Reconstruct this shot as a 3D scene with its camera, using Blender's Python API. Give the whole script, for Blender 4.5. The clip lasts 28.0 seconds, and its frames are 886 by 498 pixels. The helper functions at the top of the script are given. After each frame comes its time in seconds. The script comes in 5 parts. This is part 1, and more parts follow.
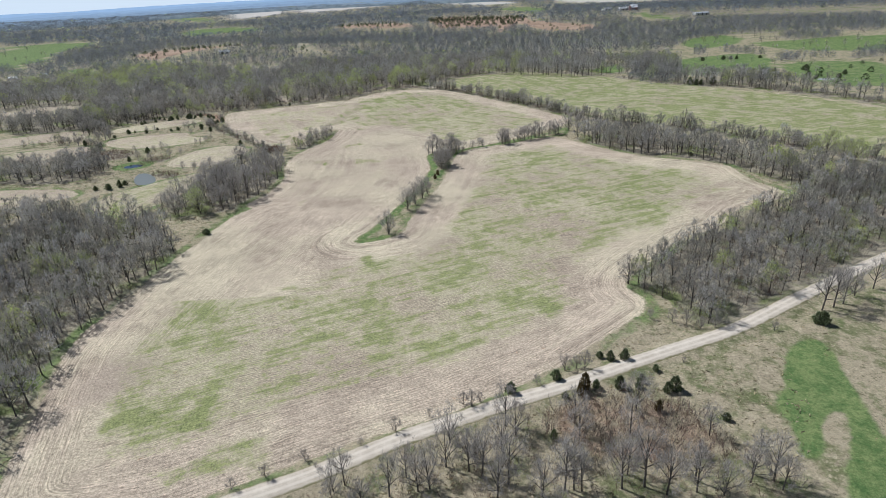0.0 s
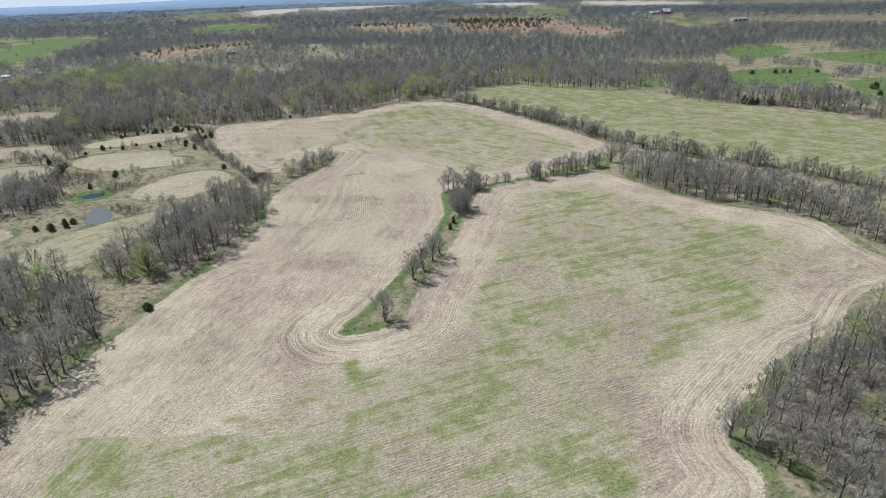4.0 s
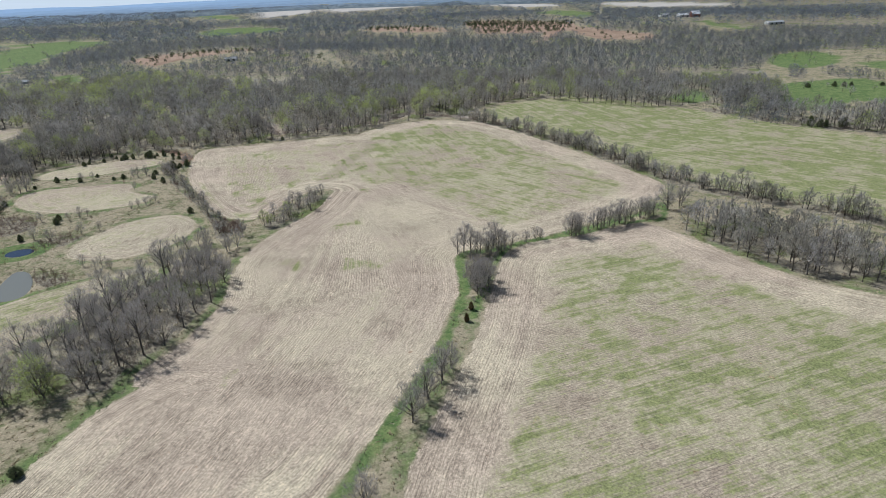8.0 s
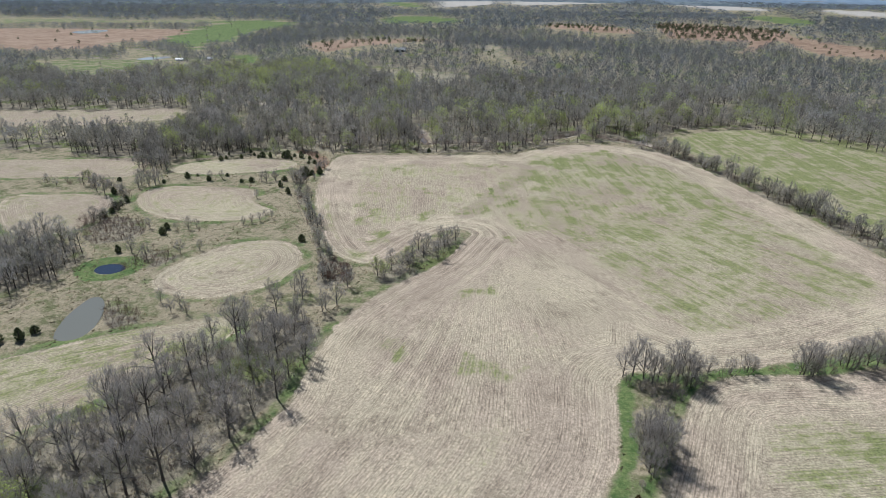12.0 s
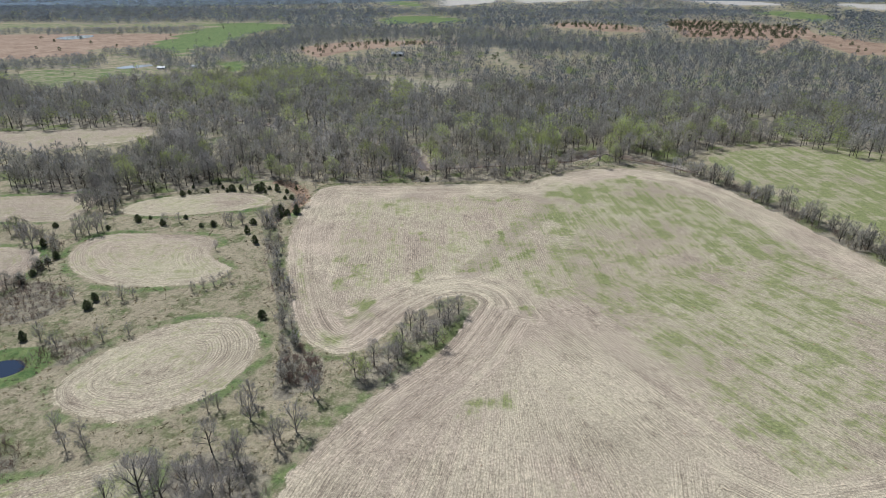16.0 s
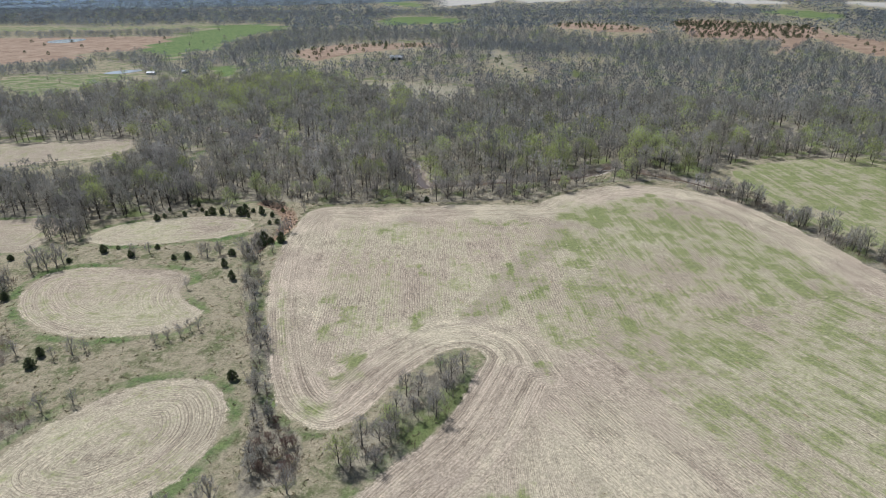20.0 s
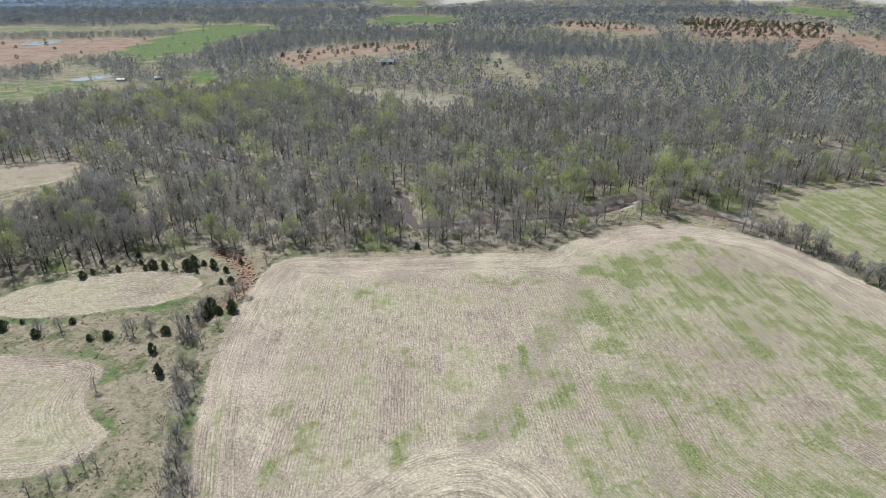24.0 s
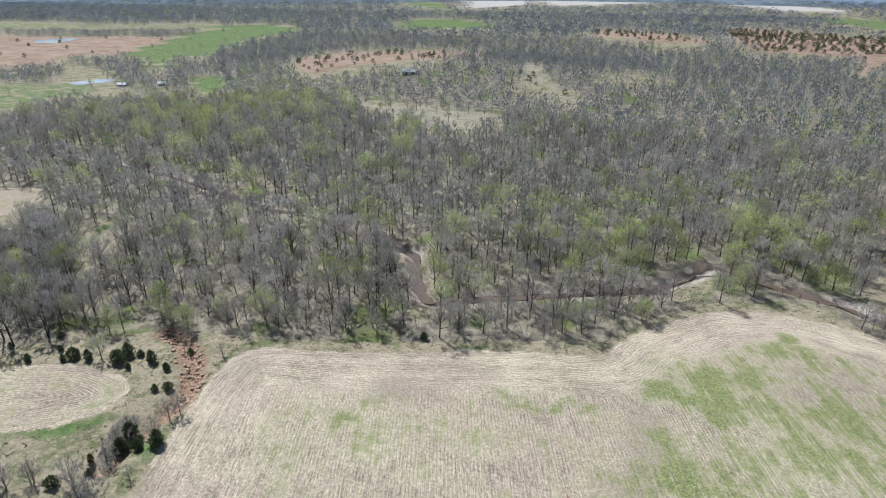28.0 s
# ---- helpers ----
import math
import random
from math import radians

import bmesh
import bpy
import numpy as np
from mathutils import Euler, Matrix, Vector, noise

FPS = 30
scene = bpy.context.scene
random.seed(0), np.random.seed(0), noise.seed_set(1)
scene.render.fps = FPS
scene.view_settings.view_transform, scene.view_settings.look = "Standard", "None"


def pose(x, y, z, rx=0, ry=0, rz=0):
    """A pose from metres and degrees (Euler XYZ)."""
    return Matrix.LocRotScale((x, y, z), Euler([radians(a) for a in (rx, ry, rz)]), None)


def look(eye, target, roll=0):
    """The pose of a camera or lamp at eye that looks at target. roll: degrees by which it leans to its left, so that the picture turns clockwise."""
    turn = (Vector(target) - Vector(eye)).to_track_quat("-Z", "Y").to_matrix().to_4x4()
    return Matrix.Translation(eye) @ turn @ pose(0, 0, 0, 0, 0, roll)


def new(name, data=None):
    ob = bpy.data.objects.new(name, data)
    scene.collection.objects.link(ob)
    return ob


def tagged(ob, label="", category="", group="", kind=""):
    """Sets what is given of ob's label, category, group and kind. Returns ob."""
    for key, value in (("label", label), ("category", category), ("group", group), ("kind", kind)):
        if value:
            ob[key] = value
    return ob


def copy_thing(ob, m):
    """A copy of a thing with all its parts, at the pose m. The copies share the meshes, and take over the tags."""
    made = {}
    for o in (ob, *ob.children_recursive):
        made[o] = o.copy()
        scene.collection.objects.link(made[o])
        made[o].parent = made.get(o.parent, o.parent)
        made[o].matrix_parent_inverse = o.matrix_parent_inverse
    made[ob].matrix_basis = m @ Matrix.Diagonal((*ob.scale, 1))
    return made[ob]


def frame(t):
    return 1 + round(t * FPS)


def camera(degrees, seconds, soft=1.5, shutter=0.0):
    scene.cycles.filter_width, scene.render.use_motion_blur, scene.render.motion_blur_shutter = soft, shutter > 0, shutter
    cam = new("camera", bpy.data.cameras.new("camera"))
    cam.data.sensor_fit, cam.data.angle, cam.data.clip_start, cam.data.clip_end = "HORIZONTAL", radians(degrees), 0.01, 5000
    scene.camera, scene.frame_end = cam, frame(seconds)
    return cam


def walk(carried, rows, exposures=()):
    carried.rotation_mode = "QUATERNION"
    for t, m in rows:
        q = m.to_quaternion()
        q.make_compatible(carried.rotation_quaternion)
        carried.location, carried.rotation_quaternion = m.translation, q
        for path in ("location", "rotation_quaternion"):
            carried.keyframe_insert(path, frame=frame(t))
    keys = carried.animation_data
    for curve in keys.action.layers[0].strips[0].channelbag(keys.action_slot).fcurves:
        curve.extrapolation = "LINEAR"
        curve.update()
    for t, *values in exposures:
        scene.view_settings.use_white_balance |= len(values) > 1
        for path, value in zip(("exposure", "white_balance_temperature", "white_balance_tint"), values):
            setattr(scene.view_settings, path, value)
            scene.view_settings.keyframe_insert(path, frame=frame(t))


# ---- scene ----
cam = camera(73.4, 28.0, soft=0.7)
METRES, EYE, TILT, LEAN, TURN = 411.3, 95.0, 0.0, 0.0, 0.0
ROWS = [
    (0.0, 0.0, 0.0, 0.0, -1.08, -24.07, 2.41),
    (0.5, 0.0006, 0.019, -0.0002, -1.05, -24.07, 2.26),
    (1.0, 0.0009, 0.0382, -0.0002, -0.65, -24.06, 2.09),
    (1.5, 0.0012, 0.0578, 0.0001, -0.11, -24.07, 1.99),
    (2.0, 0.0015, 0.0779, 0.0005, -0.1, -24.09, 1.96),
    (2.5, 0.0018, 0.0984, 0.0008, -0.11, -24.1, 1.93),
    (3.0, 0.0021, 0.1194, 0.0013, 0.05, -24.1, 1.86),
    (3.5, 0.002, 0.1404, 0.0019, 0.45, -24.1, 1.67),
    (5.5, 0.0008, 0.2252, 0.0034, 1.57, -24.03, 1.66),
    (6.0, 0.0005, 0.2464, 0.004, 1.56, -24.03, 1.67),
    (6.5, -0.0001, 0.2676, 0.0043, 1.53, -24.02, 1.7),
    (7.0, -0.0004, 0.2888, 0.0047, 1.53, -24.02, 1.72),
    (7.5, -0.0009, 0.3101, 0.005, 1.51, -24.02, 1.75),
    (8.0, -0.0018, 0.3314, 0.0052, 2.25, -24.02, 1.62),
    (8.5, -0.0029, 0.3528, 0.0055, 3.32, -24.01, 1.33),
    (9.0, -0.0041, 0.3742, 0.006, 4.07, -24.06, 1.18),
    (9.5, -0.0057, 0.3956, 0.0061, 5.58, -24.09, 0.81),
    (10.0, -0.0075, 0.4167, 0.007, 6.88, -24.16, 0.59),
    (10.5, -0.0111, 0.4371, 0.0073, 10.25, -24.24, 0.24),
    (11.0, -0.015, 0.4578, 0.0074, 13.52, -24.34, -0.1),
    (11.5, -0.0205, 0.4779, 0.0071, 16.58, -24.38, -0.41),
    (12.0, -0.0261, 0.4977, 0.0073, 18.5, -24.46, -0.5),
    (12.5, -0.0319, 0.5168, 0.0075, 18.43, -24.52, -0.3),
    (14.5, -0.0531, 0.5875, 0.009, 18.5, -24.66, -0.11),
    (15.0, -0.0577, 0.6029, 0.0093, 18.52, -24.68, -0.02),
    (15.5, -0.0621, 0.6173, 0.0096, 18.57, -24.68, 0.1),
    (16.0, -0.066, 0.63, 0.0099, 18.63, -24.66, 0.22),
    (16.5, -0.0696, 0.6412, 0.0103, 18.67, -24.62, 0.31),
    (17.0, -0.0728, 0.6514, 0.0107, 18.75, -24.6, 0.35),
    (17.5, -0.0755, 0.6595, 0.0108, 18.87, -24.56, 0.28),
    (18.0, -0.0778, 0.6661, 0.0106, 18.91, -24.55, 0.27),
    (18.5, -0.0803, 0.6728, 0.0107, 18.89, -24.61, 0.29),
    (19.0, -0.0831, 0.6807, 0.0106, 18.88, -24.63, 0.28),
    (19.5, -0.0858, 0.6893, 0.0104, 18.82, -24.67, 0.38),
    (20.0, -0.0893, 0.6997, 0.0104, 18.66, -24.68, 0.51),
    (20.5, -0.0936, 0.7131, 0.0104, 18.53, -24.7, 0.59),
    (21.0, -0.099, 0.7286, 0.01, 18.45, -24.74, 0.65),
    (21.5, -0.1039, 0.7447, 0.0102, 18.38, -24.82, 0.74),
    (23.5, -0.1241, 0.8111, 0.0113, 18.3, -24.95, 0.74),
    (24.0, -0.1293, 0.8279, 0.0111, 18.29, -24.92, 0.63),
    (24.5, -0.1345, 0.845, 0.0111, 18.26, -24.87, 0.61),
    (25.0, -0.1399, 0.8629, 0.0108, 18.22, -24.85, 0.59),
    (25.5, -0.1454, 0.8814, 0.0109, 18.22, -24.81, 0.49),
    (26.0, -0.1509, 0.9005, 0.0107, 18.23, -24.76, 0.43),
    (26.5, -0.1565, 0.9194, 0.0106, 18.51, -24.73, 0.25),
    (27.0, -0.1622, 0.938, 0.0107, 19.38, -24.74, 0.03),
    (27.5, -0.1685, 0.9568, 0.0106, 20.24, -24.71, -0.1),
    (28.0, -0.1749, 0.9747, 0.0109, 21.1, -24.71, -0.28),
]
walk(cam, [(t, pose(0, 0, EYE, TILT, LEAN, TURN) @ pose(METRES * x, METRES * y, METRES * z, 90 + pitch, roll, yaw)) for t, x, y, z, yaw, pitch, roll in ROWS],
     exposures=[(0.0, -0.06, 6070, 10), (8.0, -0.19, 6070, 10), (20.0, -0.16, 6070, 10), (24.0, -0.03, 6060, 10), (26.0, 0.03, 6030, 10), (28.0, 0.14, 5960, 10)])

# ---- light ----
SUN_AZ, SUN_EL = radians(-55), radians(48)      # azimuth from +y, to the east
world = bpy.data.worlds.new("sky_world")
scene.world = world
world.use_nodes = True
wn = world.node_tree
sky = wn.nodes.new("ShaderNodeTexSky")
sky.sky_type, sky.sun_disc = "NISHITA", False
sky.sun_elevation, sky.sun_rotation = SUN_EL, SUN_AZ
sky.air_density, sky.dust_density, sky.ozone_density, sky.altitude = 1.0, 0.2, 1.0, 300
bg = wn.nodes["Background"]
bg.inputs["Strength"].default_value = 0.05
wn.links.new(sky.outputs[0], bg.inputs["Color"])
sun_data = bpy.data.lights.new("sun", "SUN")
sun_data.energy, sun_data.angle, sun_data.color = 4.7, radians(0.6), (1.0, 0.988, 0.98)
sun = new("sun", sun_data)
to_sun = Vector((math.sin(SUN_AZ) * math.cos(SUN_EL), math.cos(SUN_AZ) * math.cos(SUN_EL), math.sin(SUN_EL)))
sun.matrix_world = look(to_sun * 400, (0, 0, 0))

# ---- material helpers ----


class Nodes:
    """A small writer for node trees."""

    def __init__(self, name, rough=0.9, spec=0.2):
        self.m = bpy.data.materials.new(name)
        self.m.use_nodes = True
        self.t = self.m.node_tree
        self.out = self.t.nodes["Principled BSDF"]
        self.out.inputs["Roughness"].default_value = rough
        self.out.inputs["Specular IOR Level"].default_value = spec

    def put(self, socket, value):
        if isinstance(value, bpy.types.NodeSocket):
            self.t.links.new(value, socket)
        else:
            socket.default_value = value

    def node(self, kind):
        return self.t.nodes.new(kind)

    def attr(self, name):
        n = self.node("ShaderNodeAttribute")
        n.attribute_name = name
        return n.outputs["Fac"]

    def place(self):
        return self.node("ShaderNodeNewGeometry").outputs["Position"]

    def math(self, op, a, b=0.0, c=0.0):
        n = self.node("ShaderNodeMath")
        n.operation = op
        for s, v in zip(n.inputs, (a, b, c)):
            self.put(s, v)
        return n.outputs[0]

    def xyz(self, x, y, z=0.0):
        n = self.node("ShaderNodeCombineXYZ")
        for s, v in zip(n.inputs, (x, y, z)):
            self.put(s, v)
        return n.outputs[0]

    def noise(self, vector, scale, detail=3.0, rough=0.6):
        n = self.node("ShaderNodeTexNoise")
        self.put(n.inputs["Vector"], vector)
        n.inputs["Scale"].default_value, n.inputs["Detail"].default_value, n.inputs["Roughness"].default_value = scale, detail, rough
        return n.outputs["Fac"]

    def step(self, value, low, high):
        n = self.node("ShaderNodeMapRange")
        n.interpolation_type = "SMOOTHSTEP"
        self.put(n.inputs["Value"], value)
        n.inputs["From Min"].default_value, n.inputs["From Max"].default_value = low, high
        return n.outputs[0]

    def mix(self, fac, a, b):
        n = self.node("ShaderNodeMix")
        n.data_type = "RGBA"
        self.put(n.inputs[0], fac)
        for s, v in ((n.inputs[6], a), (n.inputs[7], b)):
            self.put(s, (*v, 1.0) if isinstance(v, tuple) else v)
        return n.outputs[2]

    def scale(self, colour, fac):
        n = self.node("ShaderNodeVectorMath")
        n.operation = "SCALE"
        self.put(n.inputs[0], colour)
        self.put(n.inputs["Scale"], fac)
        return n.outputs[0]

    def bump(self, height, distance, strength=1.0):
        n = self.node("ShaderNodeBump")
        self.put(n.inputs["Height"], height)
        n.inputs["Distance"].default_value, n.inputs["Strength"].default_value = distance, strength
        self.t.links.new(n.outputs[0], self.out.inputs["Normal"])

    def done(self, colour):
        self.put(self.out.inputs["Base Color"], (*colour, 1.0) if isinstance(colour, tuple) else colour)
        return self.m


def simple(name, colour, rough=0.85, spread=0.25, scale=2.0, spec=0.2, thin=0.0):
    """A plain surface with grain at two scales and a change of tone from object to object."""
    n = Nodes(name, rough, spec)
    p = n.place()
    v = n.math("MULTIPLY", n.math("ADD", n.noise(p, scale), n.noise(p, scale * 9)), 0.5)
    r = n.node("ShaderNodeObjectInfo").outputs["Random"]
    k = n.math("ADD", n.math("MULTIPLY_ADD", v, 2 * spread, 1 - spread), n.math("MULTIPLY_ADD", r, 0.24, -0.12))
    rgb = n.node("ShaderNodeRGB")
    rgb.outputs[0].default_value = (*colour, 1)
    col = n.scale(rgb.outputs[0], k)
    if thin:
        see_through(n, col, thin)
    return n.done(col)


def see_through(n, colour, share):
    """Lets part of the light through thin leaves and sprays."""
    t, m = n.node("ShaderNodeBsdfTranslucent"), n.node("ShaderNodeMixShader")
    n.put(t.inputs["Color"], colour)
    m.inputs[0].default_value = share
    n.t.links.new(n.out.outputs[0], m.inputs[1])
    n.t.links.new(t.outputs[0], m.inputs[2])
    n.t.links.new(m.outputs[0], n.t.nodes["Material Output"].inputs["Surface"])


def tinted(name, colour, rough=0.9, thin=0.0):
    """For joined plants: each plant's own tone is kept in the attribute "tone"."""
    n = Nodes(name, rough, 0.1)
    warm = (colour[0] * 0.99, colour[1] * 0.97, colour[2] * 0.84)
    own = n.math("FRACT", n.math("MULTIPLY", n.attr("tone"), 17.0))
    col = n.scale(n.mix(own, colour, warm), n.attr("tone"))
    if thin:
        see_through(n, col, thin)
    return n.done(col)


# ---- plan: outlines of the land, in metres ----
FIELD_SOUTH = [(-88, 79), (-96, 103), (-105, 133), (-107, 150), (-105, 167), (-101, 199), (-96, 224), (-90, 257), (-51, 286), (9, 342), (32, 356), (53, 366), (70, 374), (79, 365), (104, 320), (132, 302), (148, 291), (145, 268), (148, 258), (151, 249), (152, 241), (149, 239), (135, 235), (124, 230), (114, 219), (106, 209), (90, 203), (68, 181), (58, 170), (57, 163), (60, 156), (58, 150), (45, 139), (30, 126), (14, 117), (0, 109), (-24, 100), (-45, 90), (-59, 83)]
FIELD_WEST = [(-93, 254), (-85, 277), (-82, 292), (-81, 304), (-84, 314), (-87, 326), (-88, 346), (-81, 371), (-73, 389), (-70, 415), (-70, 428), (-36, 437), (2, 387), (4, 354), (4, 329), (-3, 292), (-7, 275), (-32, 261)]
FIELD_NORTH = [(-121, 393), (-129, 404), (-143, 424), (-161, 455), (-173, 489), (-176, 502), (-177, 511), (-170, 518), (-150, 522), (-132, 530), (-105, 541), (-90, 545), (-79, 548), (-76, 558), (-68, 569), (-55, 583), (-38, 592), (-19, 593), (6, 585), (24, 559), (42, 533), (98, 430), (91, 409), (66, 386), (45, 369), (32, 358), (18, 350), (2, 354), (-16, 364), (-41, 397), (-57, 403), (-66, 415), (-72, 426), (-82, 423), (-89, 407), (-91, 395), (-94, 384), (-100, 380), (-112, 384)]
STRIP = [(-36, 211), (-32, 220), (-30, 222), (-24, 238), (-11, 277), (-9, 288), (-7, 298), (-5, 309), (-6, 324), (-8, 337), (-4, 344), (7, 346), (19, 353), (36, 362), (53, 372), (72, 383), (91, 403), (83, 371), (69, 372), (53, 364), (44, 358), (32, 355), (18, 348), (12, 341), (9, 330), (7, 317), (4, 301), (2, 289), (0, 280), (-13, 234), (-15, 222), (-17, 216), (-27, 210)]
PLOT_A = [(-161, 343), (-163, 350), (-162, 363), (-158, 375), (-151, 383), (-142, 388), (-134, 388), (-125, 381), (-120, 372), (-120, 363), (-121, 355), (-127, 346), (-132, 340), (-144, 337), (-154, 338)]
PLOT_B = [(-231, 411), (-234, 423), (-227, 431), (-211, 436), (-191, 440), (-183, 438), (-179, 426), (-168, 419), (-161, 418), (-161, 407), (-172, 400), (-192, 392), (-209, 395), (-222, 402)]
PLOT_C = [(-249, 452), (-250, 465), (-238, 478), (-217, 491), (-197, 492), (-190, 486), (-190, 477), (-204, 466), (-221, 454), (-242, 449)]
PLOT_D = [(-116, 330), (-123, 332), (-132, 324), (-143, 315), (-155, 302), (-164, 293), (-170, 273), (-159, 261), (-139, 254), (-135, 271), (-130, 281), (-125, 292), (-119, 305), (-119, 313), (-114, 321)]
PLOT_E = [(-295, 389), (-266, 402), (-253, 407), (-242, 407), (-233, 398), (-228, 386), (-224, 376), (-223, 369), (-236, 351)]
PLOT_F = [(-361, 431), (-324, 446), (-300, 457), (-280, 469), (-269, 463), (-264, 451), (-258, 435), (-269, 431), (-294, 423), (-323, 406)]
PLOT_G = [(-511, 527), (-455, 546), (-405, 572), (-358, 597), (-344, 579), (-340, 557), (-366, 535), (-381, 519), (-408, 510), (-448, 486)]
POND = [(-162, 307), (-167, 315), (-169, 322), (-170, 328), (-165, 328), (-157, 319), (-153, 309), (-158, 305)]
POND_SMALL = [(-186, 343), (-187, 348), (-181, 351), (-176, 348), (-179, 342)]
FIELD_EAST = [(22, 584), (51, 542), (81, 497), (102, 451), (121, 420), (140, 405), (176, 373), (204, 328), (231, 290), (300, 270), (345, 330), (302, 459), (249, 522), (201, 574), (163, 632), (97, 683), (71, 679), (28, 651), (7, 631)]
PASTURE_E1 = [(171, 663), (186, 696), (213, 701), (205, 656), (183, 637)]
PASTURE_E2 = [(359, 904), (401, 967), (466, 984), (456, 909), (410, 846), (361, 822), (339, 832)]
PASTURE_E3 = [(439, 874), (500, 869), (604, 907), (662, 874), (558, 731), (479, 733), (453, 758), (422, 794)]
CLEAR_A = [(-354, 875), (-324, 846), (-293, 841), (-264, 845), (-203, 847), (-190, 830), (-190, 802), (-200, 784), (-230, 786), (-245, 800), (-270, 804), (-302, 828), (-331, 844)]
CLEAR_B = [(-227, 1008), (-216, 1043), (-207, 1028), (-193, 979), (-178, 944), (-161, 922), (-146, 900), (-155, 891), (-168, 913), (-186, 937), (-204, 936)]
HILL_A = [(-485, 986), (-499, 1069), (-512, 1147), (-458, 1176), (-399, 1199), (-304, 1206), (-292, 1191), (-320, 1074), (-340, 1005), (-384, 973), (-405, 952), (-401, 918), (-423, 935)]
GREEN_A = [(-787, 1026), (-805, 1109), (-875, 1228), (-889, 1312), (-941, 1437), (-920, 1509), (-801, 1468), (-742, 1399), (-764, 1318), (-727, 1231), (-698, 1129), (-639, 1039), (-669, 1030), (-653, 976), (-604, 920), (-609, 906), (-676, 979), (-740, 1005)]
ORANGE_A = [(-1266, 1060), (-1159, 1128), (-1038, 1158), (-935, 1213), (-875, 1228), (-829, 1150), (-817, 1121), (-773, 1018), (-804, 993), (-816, 969), (-780, 925), (-785, 908), (-798, 876), (-857, 823)]
MEADOW_A = [(-739, 764), (-685, 798), (-624, 819), (-617, 857), (-603, 859), (-578, 830), (-556, 835), (-561, 811), (-545, 782), (-563, 766), (-556, 730), (-549, 703), (-581, 671)]
LANE = [(-291, 556), (-304, 601), (-297, 597), (-282, 565), (-281, 550)]
MEADOW_B = [(-748, 911), (-691, 905), (-643, 895), (-615, 862), (-648, 854), (-710, 884)]
GREEN_B = [(-675, 1674), (-606, 1772), (-450, 1660), (-405, 1567), (-504, 1571), (-501, 1533), (-592, 1511)]
PALE_A = [(-873, 2675), (-728, 2774), (-614, 2795), (-538, 2371), (-574, 2280), (-644, 2188), (-681, 2159)]
PALE_B = [(-614, 2795), (-482, 3007), (-183, 3123), (-72, 2876), (-194, 2576), (-374, 2354), (-486, 2317)]
RIDGE_A = [(-235, 1540), (-179, 1562), (-110, 1491), (-35, 1398), (-37, 1356), (-80, 1361), (-144, 1378), (-207, 1409)]
RIDGE_B = [(-20, 1642), (36, 1645), (95, 1618), (156, 1580), (233, 1520), (192, 1349), (114, 1335), (61, 1333), (13, 1320), (15, 1346), (-3, 1427)]
HILL_B = [(104, 1168), (131, 1260), (145, 1351), (144, 1425), (174, 1446), (229, 1406), (279, 1329), (336, 1267), (310, 1179), (249, 1198), (219, 1186), (216, 1244), (196, 1303), (195, 1375), (179, 1357), (139, 1229)]
GREEN_C = [(-1546, 1254), (-1450, 1330), (-1352, 1373), (-1170, 1369), (-1076, 1425), (-1043, 1541), (-956, 1446), (-968, 1355), (-1105, 1310), (-1288, 1218), (-1376, 1152)]
PALE_C = [(-76, 3040), (165, 2828), (319, 2419), (311, 2231), (98, 2370)]
PALE_D = [(443, 2448), (578, 2218), (801, 2030), (698, 1970), (443, 2093)]
WOOD_W1 = [(-108, 88), (-98, 105), (-107, 136), (-109, 152), (-101, 188), (-101, 206), (-116, 238), (-141, 249), (-162, 256), (-187, 259), (-196, 249), (-224, 234)]
WOOD_W2 = [(-119, 247), (-135, 260), (-120, 283), (-124, 297), (-115, 317), (-112, 333), (-108, 339), (-96, 340), (-88, 332), (-86, 318), (-84, 307), (-87, 294), (-88, 278), (-93, 261), (-94, 255)]
WOOD_E1 = [(59, 164), (67, 177), (89, 199), (113, 210), (126, 225), (146, 232), (179, 254), (215, 262), (181, 187), (147, 178), (124, 166), (102, 152), (80, 140), (68, 143), (67, 158)]
WOOD_S = [(-37, 86), (-27, 90), (-12, 97), (3, 103), (16, 107), (27, 113), (38, 114), (52, 109), (58, 99), (62, 93), (65, 85), (67, 79), (19, 74), (-21, 76)]
WOOD_E2 = [(79, 365), (104, 377), (129, 356), (153, 332), (173, 290), (190, 271), (201, 243), (170, 240), (158, 252), (151, 275), (148, 291), (134, 308), (105, 323)]
HEDGE_E = [(15, 580), (44, 538), (74, 493), (95, 447), (114, 416), (133, 401), (169, 369), (197, 324), (224, 286)]
HEDGE_W = [(-104, 361), (-114, 380), (-131, 404), (-152, 430), (-172, 457), (-182, 478)]
HEDGE_F = [(187, 611), (222, 553), (264, 534), (292, 495), (325, 429), (360, 364)]
HEDGE_N = [(-4, 346), (9, 346), (23, 352), (42, 360), (59, 367), (75, 376)]
CLUMP = [(-91, 367), (-79, 371), (-75, 381), (-72, 398), (-68, 411), (-73, 418), (-79, 414), (-86, 404), (-87, 393), (-91, 380)]
ROAD = [(-45, 85), (-28, 92), (-12, 101), (0, 106), (14, 112), (28, 117), (44, 124), (61, 131), (79, 138), (102, 152), (128, 167), (148, 178), (192, 201)]
GULLY = [(-203, 513), (-194, 510), (-185, 503), (-177, 494), (-176, 482), (-176, 471), (-175, 465)]
